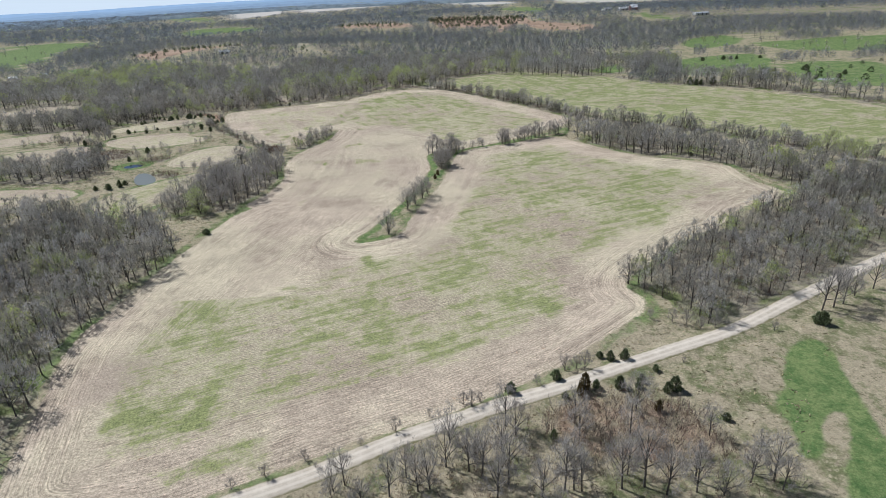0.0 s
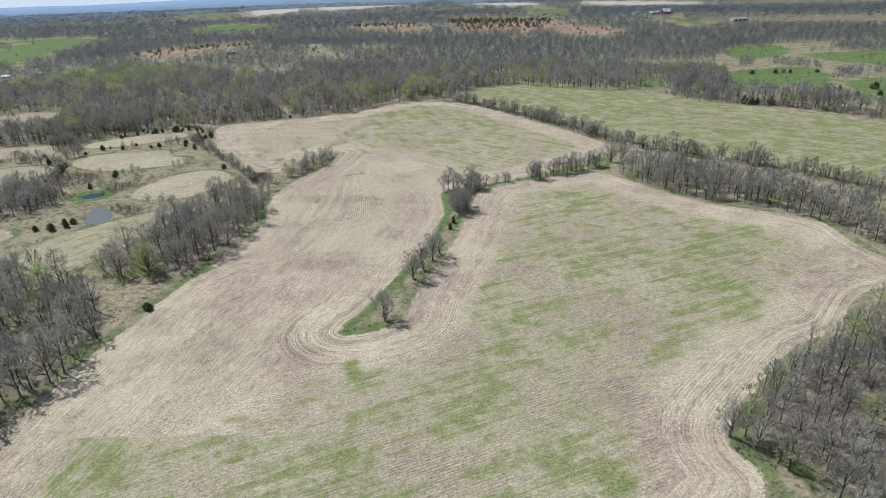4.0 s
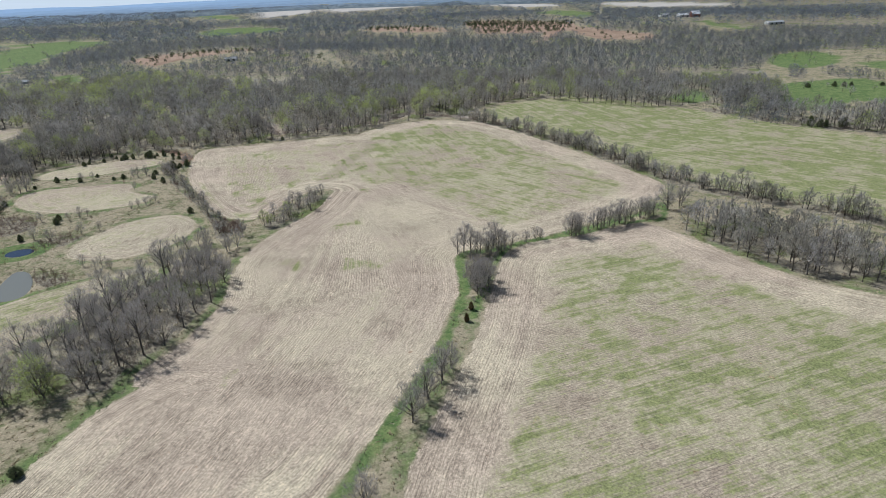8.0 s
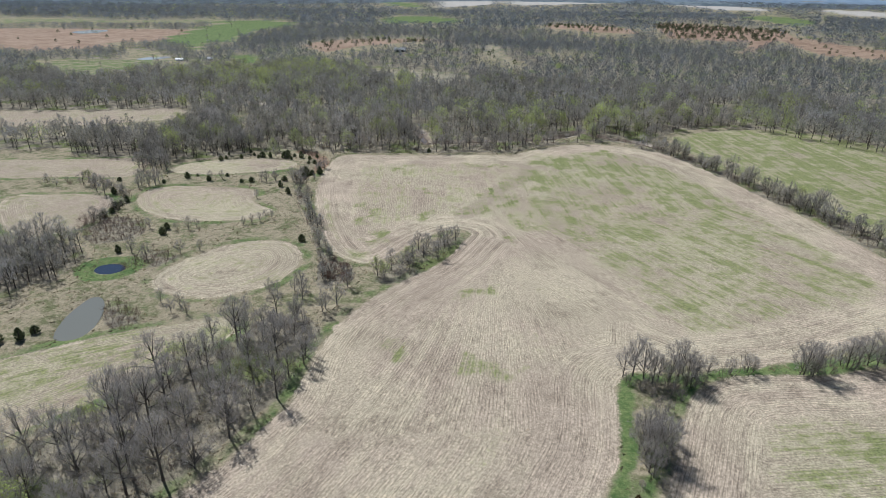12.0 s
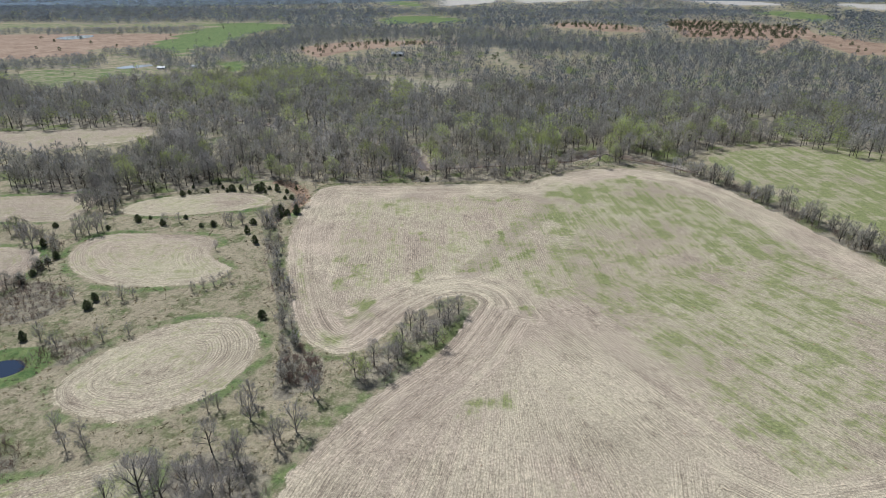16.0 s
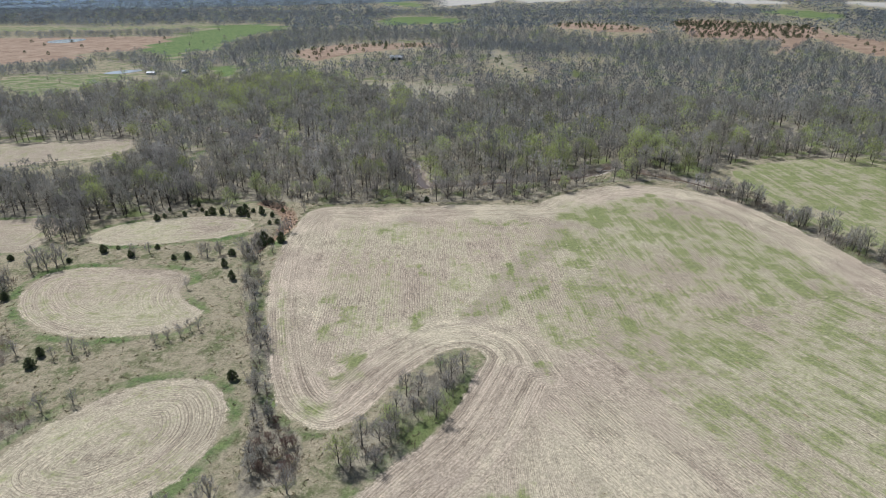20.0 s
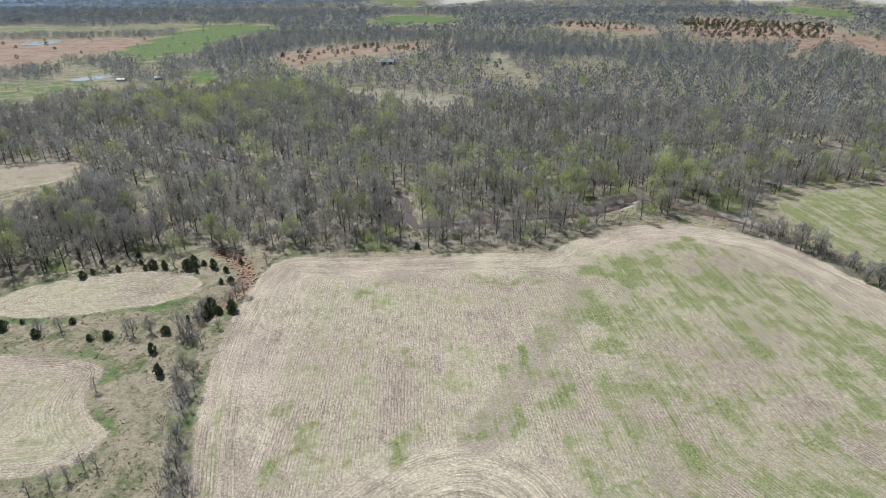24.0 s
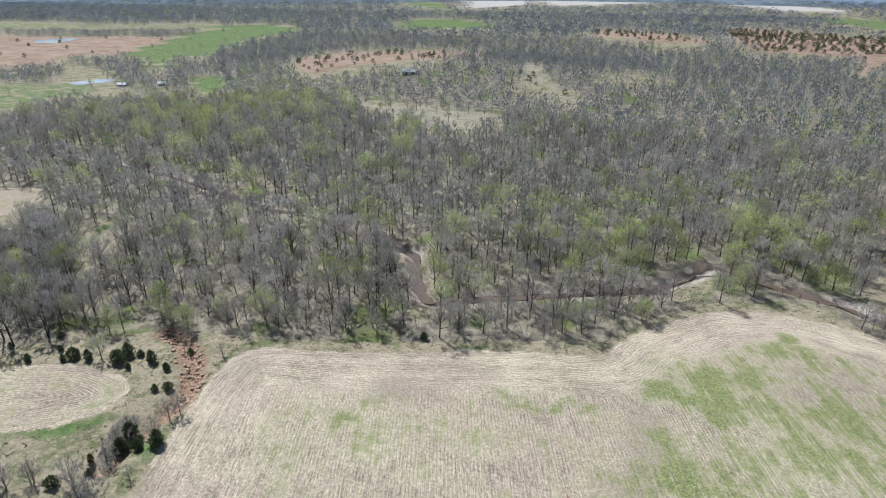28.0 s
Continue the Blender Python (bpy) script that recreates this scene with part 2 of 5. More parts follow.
CREEK = [(-240, 611), (-220, 614), (-200, 608), (-180, 596), (-166, 596), (-155, 592), (-148, 574), (-139, 559), (-131, 564), (-109, 576), (-86, 588), (-70, 596), (-57, 610), (-52, 626), (-40, 620), (-21, 611), (-10, 609), (1, 600)]
SANDBANKS = [[(-169, 599), (-159, 601), (-148, 579), (-141, 567), (-133, 557), (-139, 552), (-144, 558), (-146, 570), (-155, 581), (-164, 591)], [(-54, 629), (-46, 628), (-49, 613), (-58, 600), (-63, 598)]]
FOREST_EDGE = [(-324, 475), (-281, 498), (-254, 497), (-234, 501), (-215, 504), (-203, 513), (-181, 517), (-152, 525), (-106, 544), (-81, 553), (-73, 566), (-52, 589), (-26, 601), (-10, 600), (25, 606), (62, 662), (123, 630), (166, 625)]
GREENS_SOUTH = [(82, 257, 37.5, 18, -5, 0.6), (85, 236, 28.3, 8, 15, 0.55), (54, 333, 14.1, 6, 37, 0.6), (90, 285, 28.4, 10, -27, 0.5), (20, 195, 14.6, 3, 22, 0.75), (50, 205, 16.8, 4, 14, 0.5), (22, 184, 17.7, 3, 24, 0.35), (-48, 159, 17.0, 5, 33, 0.4), (-79, 144, 10.0, 4, 38, 0.7), (-40, 179, 15.3, 4, 38, 0.35), (-24, 193, 8.0, 2.5, 8, 0.55), (34, 155, 8.1, 2, 33, 0.65), (8, 162, 6.2, 4, 27, 0.45), (-66, 112, 13.5, 4.5, 19, 0.9), (-83, 144, 4.5, 4, 35, 0.4), (-16, 144, 12.3, 2.5, 28, 0.5), (-49, 97, 13.0, 4, 18, 0.4), (51, 317, 20.3, 5, -83, 0.7), (60, 265, 20.6, 8, 25, 0.55), (88, 300, 7.2, 5, -39, 0.5), (105, 273, 22.6, 14, 16, 0.7), (79, 246, 17.7, 10, 32, 0.55), (12, 236, 3.9, 3, 12, 0.65), (19, 218, 2.1, 3, -13, 0.7), (76, 224, 21.4, 10, 20, 0.45)]
GREENS_WEST = [(-39, 332, 10.0, 4, 15, 0.45), (-67, 332, 5.4, 3, 51, 0.5), (-63, 264, 3.2, 2.5, 27, 0.4), (-55, 371, 12.6, 3, 64, 0.45), (-68, 330, 4.1, 2.5, 79, 0.6), (-43, 329, 8.9, 3, 20, 0.45)]
GREENS_NORTH = [(-133, 417, 41.5, 2.5, -57, 0.5), (-118, 421, 5.4, 3, 49, 0.9), (-124, 437, 19.2, 1.5, -61, 0.65), (-95, 435, 9.4, 2.5, 54, 0.95), (-80, 446, 9.9, 2, 16, 0.55), (-105, 405, 10.3, 2.5, -52, 0.75), (-105, 389, 5.7, 3, 13, 0.75), (-75, 451, 6.7, 3, 61, 0.75), (-66, 463, 6.2, 3, 5, 1.1), (-55, 441, 4.1, 3, 33, 0.65), (-79, 470, 5.5, 3, -66, 0.65), (-109, 466, 5.6, 2, 84, 0.65), (-36, 457, 10.5, 3, -80, 0.85), (-33, 478, 4.3, 2.5, 33, 0.65), (-51, 421, 2.7, 3, -48, 0.65), (-56, 542, 17.1, 10, 47, 0.9), (-54, 508, 7.7, 6, 38, 0.85), (-26, 542, 17.4, 10, 7, 0.7), (1, 515, 20.2, 14, -21, 0.6), (18, 502, 28.7, 10, -25, 0.55), (-88, 521, 18.3, 3, 20, 0.7), (-137, 497, 6.0, 3, -13, 0.5), (-15, 428, 9.8, 2, -59, 0.6), (5, 460, 4.1, 4, -31, 0.55), (3, 424, 4.3, 2.5, -64, 0.6)]
GREENS_FAR = [(-135, 499, 5.3, 3, 21, 0.65), (-98, 519, 11.1, 4, 22, 0.75), (-78, 524, 3.1, 4, -20, 0.8), (-146, 481, 3.2, 3, 31, 0.55), (-111, 470, 1.9, 2, 36, 0.7), (-78, 478, 3.3, 3, 22, 0.75), (-71, 450, 5.8, 3, -55, 0.75), (-65, 462, 6.8, 3.5, -15, 1.0), (-52, 536, 9.9, 8, -5, 0.95), (-52, 508, 7.1, 5, 42, 0.7), (-27, 578, 4.8, 2.5, 32, 1.1), (-125, 439, 1.8, 3, -16, 0.6), (-30, 525, 11.3, 7, -17, 0.6), (-37, 459, 4.1, 2, -51, 0.7), (-31, 477, 1.8, 3, -13, 0.6), (-54, 500, 30.8, 8, 78, 0.5)]


GREEN_D = [(-522, 881), (-527, 911), (-490, 888), (-461, 852), (-457, 827), (-486, 838)]
CLEAR_C = [(-142, 991), (-126, 1041), (-94, 1053), (-82, 1038), (-116, 993)]
GREEN_E = [(-1036, 2437), (-970, 2510), (-783, 2318), (-684, 2086), (-619, 1828), (-734, 2116), (-899, 2259)]
GREEN_F = [(165, 2014), (290, 2085), (349, 1872), (299, 1653), (228, 1664)]
GREEN_G = [(447, 1466), (502, 1358), (550, 1291), (503, 1285), (446, 1378)]
PASTURE_E4 = [(264, 682), (288, 728), (333, 739), (368, 756), (394, 738), (376, 676), (332, 607), (316, 644), (280, 604), (244, 597)]
PASTURE_E5 = [(373, 657), (410, 663), (490, 637), (381, 489), (346, 506), (334, 533), (342, 584), (342, 609)]
OPEN_EAST = [(261, 669), (359, 914), (404, 975), (502, 985), (638, 961), (722, 911), (354, 428), (327, 476), (304, 525), (287, 583), (262, 575), (233, 577)]
GROVE_G = [(359, 914), (401, 957), (472, 979), (481, 1019), (403, 1018)]
GROVE_H = [(492, 891), (556, 857), (617, 941), (536, 965)]
GROVE_I = [(410, 685), (443, 677), (458, 699), (429, 711)]


HILLS = [(-290, 1000, 230, 110, 15), (-100, 1420, 240, 120, 9), (520, 1500, 330, 140, 12), (150, 1750, 420, 130, 8), (-700, 2600, 900, 300, 8), (900, 2300, 500, 300, 14)]


def smooth(t):
    t = np.clip(t, 0, 1)
    return t * t * (3 - 2 * t)


def ground_z(x, y):
    """The lie of the land: a slope down to the creek, then rising hills."""
    x, y = np.asarray(x, float), np.asarray(y, float)
    z = 5.2 - 3.4 * smooth((y - 200) / 340)
    f = 0.4 + 0.6 * smooth((x / np.maximum(y, 1.0) + 0.55) / 0.4)
    z = z + 14 * f * smooth((y - 800) / 1500) + 26 * smooth((y - 2500) / 2400)
    for a, b, sx, sy, h in HILLS:
        z = z + h * np.exp(-((x - a) / sx) ** 2 - ((y - b) / sy) ** 2)
    return z


def rounded(points, closed=True, rounds=2):
    """A rounded outline (corner cutting)."""
    p = np.array(points, float)
    for _ in range(rounds):
        q = np.roll(p, -1, 0)
        if closed:
            p = np.stack([0.75 * p + 0.25 * q, 0.25 * p + 0.75 * q], 1).reshape(-1, 2)
        else:
            a, b = p[:-1], p[1:]
            p = np.vstack([p[:1], np.stack([0.75 * a + 0.25 * b, 0.25 * a + 0.75 * b], 1).reshape(-1, 2), p[-1:]])
    return p


def line_distance(points, x, y):
    d = np.full(np.shape(x), 1e9)
    for (ax, ay), (bx, by) in zip(points[:-1], points[1:]):
        ex, ey = bx - ax, by - ay
        t = np.clip(((x - ax) * ex + (y - ay) * ey) / (ex * ex + ey * ey + 1e-9), 0, 1)
        d = np.minimum(d, (x - ax - t * ex) ** 2 + (y - ay - t * ey) ** 2)
    return np.sqrt(d)


def inside(points, x, y):
    r = np.zeros(np.shape(x), bool)
    for (ax, ay), (bx, by) in zip(points, np.roll(points, -1, 0)):
        if ay != by:
            r ^= ((ay > y) != (by > y)) & (x < (bx - ax) * (y - ay) / (by - ay) + ax)
    return r


def depth_in(points, x, y):
    """Metres inside an outline (negative outside)."""
    p = rounded(points)
    return np.where(inside(p, x, y), 1, -1) * line_distance(np.vstack([p, p[:1]]), x, y)


def soft(points, x, y, edge):
    return smooth(depth_in(points, x, y) / (2 * edge) + 0.5)


CEDARS_PASTURE = [(-258.1, 427.8, 1.0), (-230.4, 404.3, 1.4), (-229.5, 399.9, 1.0), (-227.4, 395.2, 1.2), (-225.3, 390.4, 1.0), (-224.7, 385.3, 1.1), (-230.2, 444.4, 1.3), (-227.6, 448.8, 0.6), (-217.0, 444.5, 0.9), (-212.5, 453.7, 0.6), (-199.9, 448.0, 0.7), (-195.7, 450.5, 1.1), (-177.0, 448.1, 1.1), (-180.6, 457.6, 1.1), (-167.6, 440.3, 1.2), (-187.2, 378.4, 1.4), (-189.2, 383.3, 1.1), (-130.9, 390.9, 1.2), (-235.5, 478.5, 0.9), (-234.7, 482.2, 0.7), (-228.7, 487.7, 0.8), (-176.7, 471.2, 1.5), (-189.5, 358.2, 1.2), (-235.4, 433.3, 0.9), (-178.7, 297.8, 1.3), (-172.1, 298.2, 1.2), (-167.9, 301.7, 1.3), (-167.1, 305.7, 1.0), (-96.7, 227.4, 1.2), (-175.4, 474.9, 1.2), (-244.7, 411.0, 1.2)]
CEDARS_GULLY = [(-238.9, 490.1, 0.7), (-227.7, 487.0, 1.2), (-229.7, 498.9, 1.1), (-223.7, 493.9, 0.9), (-218.9, 490.7, 0.9), (-217.4, 492.9, 1.5), (-212.8, 493.7, 1.5), (-204.3, 495.9, 1.9), (-204.5, 499.5, 1.5), (-199.3, 494.6, 1.2), (-200.9, 500.5, 1.0), (-195.7, 499.3, 1.6), (-189.3, 498.0, 1.4), (-190.2, 507.9, 1.1), (-185.2, 489.9, 1.0), (-182.4, 491.5, 1.2), (-178.7, 475.6, 1.8), (-177.3, 471.4, 1.5), (-173.1, 472.7, 1.5), (-170.1, 475.3, 1.5), (-176.8, 463.0, 0.9), (-130.3, 537.7, 1.0)]
CEDARS_ROAD = [(14.7, 115.3, 1.2), (26.4, 119.7, 1.0), (51.5, 121.9, 1.1), (40.7, 115.4, 1.4), (46.4, 117.2, 1.1), (35.2, 116.1, 1.2), (53.1, 113.2, 1.4), (51.0, 112.7, 1.1), (45.1, 114.9, 0.8), (27.1, 112.7, 0.7), (45.2, 126.9, 1.1), (41.5, 126.7, 1.2), (39.4, 128.7, 1.1), (103.2, 138.8, 1.9), (102.5, 139.5, 1.5), (21.8, 99.2, 0.9), (136.5, 312.6, 1.1), (60.2, 102.4, 0.9)]
CEDARS_BRONZE = [(-2.3, 290.5, 0.7), (-0.9, 297.6, 0.7), (32.3, 115.3, 1.2), (30.9, 113.4, 0.9), (46.7, 106.3, 0.8), (-179.2, 465.7, 0.6)]
CEDARS_FAR = [(306.6, 703.5, 1.6), (331.4, 705.4, 1.4), (340.5, 706.7, 1.5), (346.2, 705.1, 1.6), (373.3, 704.8, 1.3), (365.2, 600.5, 2), (325.5, 573.5, 1.3), (329.2, 565.6, 1.4), (350.0, 569.6, 1.2), (344.8, 549.1, 1.6), (366.5, 549.4, 1.2), (382.6, 566.6, 1.5), (230.8, 550.3, 2), (235.3, 546.2, 1.8), (239.9, 547.5, 2), (248.9, 544.6, 2), (320.4, 594.8, 2), (326.0, 592.9, 1.8), (329.9, 591.9, 2)]
SAPLINGS = [(-217.0, 446.1, 0.45), (-212.4, 449.2, 0.4), (-191.8, 453.9, 0.45), (-188.8, 453.5, 0.5), (-185.4, 456.4, 0.4), (-173.6, 457.4, 0.6), (-250.2, 451.9, 0.7), (-244.0, 427.5, 0.7), (-238.2, 426.3, 0.7), (-237.1, 429.4, 0.75), (-237.5, 432.4, 0.6), (-241.1, 422.4, 0.5), (-248.0, 408.7, 0.8), (-256.2, 411.6, 0.7), (-246.0, 411.8, 0.6), (-178.3, 429.7, 0.35), (-163.2, 398.4, 0.32), (-161.5, 401.7, 0.32), (-158.9, 404.0, 0.35), (-158.5, 407.7, 0.35), (-156.6, 409.1, 0.32), (-181.2, 386.5, 0.45), (-179.2, 389.0, 0.32), (-184.9, 383.5, 0.3), (-196.2, 381.3, 0.4), (-162.4, 370.1, 0.35), (-167.4, 365.4, 0.45), (-184.7, 359.7, 0.5), (-175.5, 357.3, 0.5)]
SAPLINGS_LOW = [(-171.2, 476.4, 0.5), (-117.7, 348.9, 0.45), (-116.0, 350.6, 0.4), (-111.2, 353.4, 0.4), (-109.3, 355.0, 0.6), (-105.9, 349.4, 0.6), (-93.7, 349.6, 0.7), (-95.8, 344.1, 0.6), (-95.6, 345.9, 0.5), (-100.7, 337.5, 0.7), (-146.5, 332.2, 0.4), (-139.4, 332.5, 0.42), (-138.9, 328.0, 0.4), (-133.9, 329.0, 0.4), (-96.2, 361.9, 0.6), (-177.1, 459.5, 0.6), (-185.8, 457.3, 0.5), (-167.5, 465.0, 0.3), (-179.4, 508.8, 0.35), (-174.4, 483.4, 0.55), (-172.7, 485.3, 0.5), (-210.2, 495.6, 0.6), (-178.7, 519.1, 0.4)]
STRIP_TREES = [(-21.2, 218.2, 0.7), (-14.6, 245.6, 0.66), (-11.5, 253.1, 0.72), (-8.3, 260.6, 0.68), (-6.2, 266.0, 0.6), (0.9, 315.2, 0.72), (2.4, 313.6, 0.6), (3.7, 318.6, 0.6), (1.1, 307.6, 0.55), (7.8, 345.6, 0.75), (5.3, 342.3, 0.6), (9.8, 342.0, 0.6), (1.4, 340.2, 0.6), (3.7, 312.4, 0.7), (0.3, 312.7, 0.65), (11.9, 346.2, 0.5), (15.2, 349.4, 0.4)]
STRIP_TREES += [(20.9, 351.0, 0.33), (25.2, 353.5, 0.38), (26.9, 354.4, 0.33), (39.3, 357.4, 0.68), (41.1, 358.1, 0.62), (43.0, 359.8, 0.6), (51.3, 365.6, 0.64), (54.1, 367.0, 0.6), (56.8, 368.3, 0.6), (61.6, 371.3, 0.72), (64.4, 372.7, 0.68), (71.6, 378.1, 0.6), (74.5, 379.2, 0.6), (78.0, 380.1, 0.55), (86.5, 388.2, 0.85), (93.7, 392.0, 0.7), (58.6, 167.5, 0.72), (71.5, 497.3, 0.85)]
STRIP_LEAFY = [(-3.5, 341.7, 0.72), (-0.8, 341.6, 0.7), (-5.9, 340.3, 0.5), (199.3, 295.8, 0.9), (204.8, 281.9, 0.9), (202.7, 287.3, 0.8)]
ROAD_TREES = [(107.9, 146.6, 0.95), (111.8, 147.7, 0.9), (115.5, 149.2, 0.85), (121.3, 153.1, 0.8), (129.8, 157.3, 0.85), (36.5, 84.9, 1.0), (-1.4, 92.4, 0.85), (3.2, 91.0, 0.8), (10.3, 96.1, 0.8), (21.3, 85.1, 0.85), (23.0, 85.1, 0.8), (4.5, 93.5, 0.75), (-21.7, 89.3, 0.6), (-23.7, 87.7, 0.6), (10.7, 87.2, 0.85), (16.7, 83.7, 0.9), (46.8, 86.1, 0.7), (62.9, 93.0, 0.5), (58.2, 86.9, 0.6), (61.9, 82.6, 0.6), (-9.4, 90.1, 0.7), (-7.0, 86.5, 0.75), (32.1, 84.7, 0.85), (40.1, 82.8, 0.8), (50.5, 82.0, 0.7), (-12.5, 85.6, 0.8), (8.1, 83.2, 0.9)]
ROAD_SHRUBS = [(-38.1, 91.9, 0.8), (-44.1, 89.1, 0.7), (-31.1, 96.7, 0.9), (-12.3, 103.8, 0.9), (3.1, 112.3, 1.1), (5.0, 111.1, 1.0), (7.1, 112.3, 0.9), (29.3, 123.9, 1.1), (32.3, 124.5, 1.2), (34.3, 123.7, 1.2), (21.3, 118.2, 0.7), (-19.5, 99.9, 0.5), (-28.1, 93.8, 0.5), (-4.9, 108.2, 0.6), (89.3, 137.4, 0.7), (59.6, 124.8, 0.4), (63.7, 143.6, 1.0), (67.1, 142.0, 1.1), (70.4, 140.3, 1.2), (74.1, 139.8, 1.2), (58.1, 145.9, 0.7)]
STRIP_SHRUBS = [(-5.0, 338.0, 0.7), (-2.6, 336.9, 0.8), (-0.2, 336.9, 0.8), (2.1, 338.0, 0.8), (4.5, 339.9, 0.8), (6.9, 339.9, 0.8), (9.2, 339.8, 0.7), (11.7, 341.6, 0.8), (14.1, 343.8, 0.7), (4.4, 309.7, 0.6), (43.3, 357.5, 0.7), (47.2, 360.9, 0.5), (52.6, 364.0, 0.6), (57.8, 365.8, 0.6), (63.2, 368.5, 0.7), (67.0, 370.5, 0.6), (7.3, 324.4, 0.6), (-1.0, 335.7, 0.9), (1.4, 334.2, 0.9), (3.7, 332.0, 0.8), (6.0, 336.5, 0.9), (2.2, 328.4, 0.8), (5.2, 329.3, 0.8), (8.3, 335.0, 0.8), (3.7, 324.7, 0.7), (0.1, 322.5, 0.6), (2.4, 306.0, 0.8), (3.7, 303.7, 0.7), (1.3, 310.0, 0.8), (5.8, 314.5, 0.7), (-0.2, 302.7, 0.6)]
PLOT_H = [(-292, 303), (-234, 306), (-194, 302), (-182, 288), (-198, 277), (-212, 273), (-256, 260)]
WOOD_W3 = [(-285, 313), (-243, 320), (-204, 311), (-193, 320), (-202, 340), (-229, 350), (-264, 350), (-311, 346)]
THICKET_A = [(-235, 380), (-227, 385), (-216, 389), (-202, 386), (-194, 377), (-195, 368), (-205, 358)]
THICKET_B = [(-180, 358), (-179, 364), (-168, 365), (-164, 360), (-165, 353), (-173, 349), (-178, 344), (-180, 353)]
THICKET_C = [(-111, 369), (-114, 379), (-106, 381), (-99, 373), (-96, 364), (-103, 362)]
THICKET_D = [(-164, 327), (-159, 330), (-144, 322), (-143, 315), (-151, 314)]
THICKET_E = [(-226, 356), (-227, 362), (-208, 354), (-197, 354), (-195, 342), (-190, 330), (-195, 328), (-218, 331)]
POND_FAR_A = [(-624, 819), (-627, 843), (-606, 862), (-595, 848), (-604, 823)]
POND_FAR_B = [(-1019, 1079), (-1039, 1117), (-1013, 1158), (-974, 1116), (-977, 1070)]
BRUSH = [(22, 114), (38, 115), (53, 112), (58, 99), (61, 93), (50, 88), (28, 91), (19, 99)]
GREEN_PATCH = [(90, 130), (83, 121), (79, 112), (74, 108), (74, 99), (70, 91), (73, 90), (77, 95), (81, 102), (88, 105), (83, 95), (77, 86), (71, 78), (81, 78), (90, 94), (92, 105), (94, 113), (98, 127), (97, 132)]
GROVE_A = [(185, 589), (198, 560), (221, 546), (250, 619), (272, 695), (238, 677), (218, 665)]
GROVE_B = [(369, 668), (393, 660), (422, 714), (397, 713)]
GROVE_C = [(450, 668), (489, 663), (541, 738), (490, 709)]
GROVE_D = [(317, 759), (331, 753), (353, 811), (342, 816)]
GROVE_E = [(355, 782), (385, 735), (408, 739), (402, 767), (375, 801)]
GROVE_F = [(284, 576), (302, 535), (321, 575), (305, 608)]
POND_E = [(342, 547), (356, 553), (362, 544), (352, 538)]
BARE_PATH = [(-67, 526), (-65, 502), (-72, 484), (-75, 468), (-76, 451), (-79, 443)]
BARE_PATH_B = [(-46, 487), (-46, 461), (-38, 442), (-31, 430), (-23, 422)]
HEDGE_P = [(-287, 411), (-272, 417), (-257, 419), (-239, 414), (-226, 393), (-222, 376)]
WOOD_W4 = [(-202, 326), (-195, 328), (-191, 336), (-196, 352), (-215, 361), (-227, 362), (-234, 354)]
WOOD_W6 = [(-356, 480), (-316, 494), (-306, 505), (-309, 532), (-307, 547), (-290, 552), (-228, 504), (-237, 487), (-263, 469), (-276, 465), (-286, 468), (-316, 452)]
WOOD_W5 = [(-260, 441), (-250, 451), (-259, 467), (-283, 486), (-282, 467)]


ROAD_LINE = rounded([(-150, 39)] + ROAD + [(420, 320)], False)
GULLY_LINE, CREEK_LINE = rounded(GULLY, False), rounded([(-420, 640), (-330, 640)] + CREEK, False)
EDGE_LINE = [(-2500, -200), (-600, 330)] + FOREST_EDGE[:-4] + [(4, 628), (16, 650), (45, 670), (62, 672)] + FOREST_EDGE[-2:] + [(190, 640), (222, 553), (292, 495), (360, 364), (700, 150), (3000, -600)]
OPEN_NEAR = [PLOT_E, PLOT_F, PLOT_H, PASTURE_E1, OPEN_EAST]
CLEARINGS = [CLEAR_A, CLEAR_B, CLEAR_C]
OPEN_FAR = [LANE, HILL_A, HILL_B, GREEN_A, GREEN_B, GREEN_C, GREEN_D, GREEN_E, GREEN_F, GREEN_G, ORANGE_A, MEADOW_A,
            MEADOW_B, PALE_A, PALE_B, PALE_C, PALE_D, RIDGE_A, RIDGE_B]


def crop_depth(x, y):
    d = np.maximum.reduce([depth_in(p, x, y) for p in (FIELD_SOUTH, FIELD_WEST, FIELD_NORTH)])
    return np.minimum(d, -depth_in(STRIP, x, y))


def reach(outline, x, y, steps=(0, 0.02, 0.04, 0.06, 0.08)):
    """Depth inside far open land, which runs on for a tenth of its distance towards the fields."""
    p = rounded(outline, rounds=1)
    dx, dy = x + 60, y - 330
    r = np.full(np.shape(x), -1.0)
    for s in steps:
        r = np.maximum(r, np.where(inside(p, x + dx * s, y + dy * s), 1.0, -1.0))
    return r


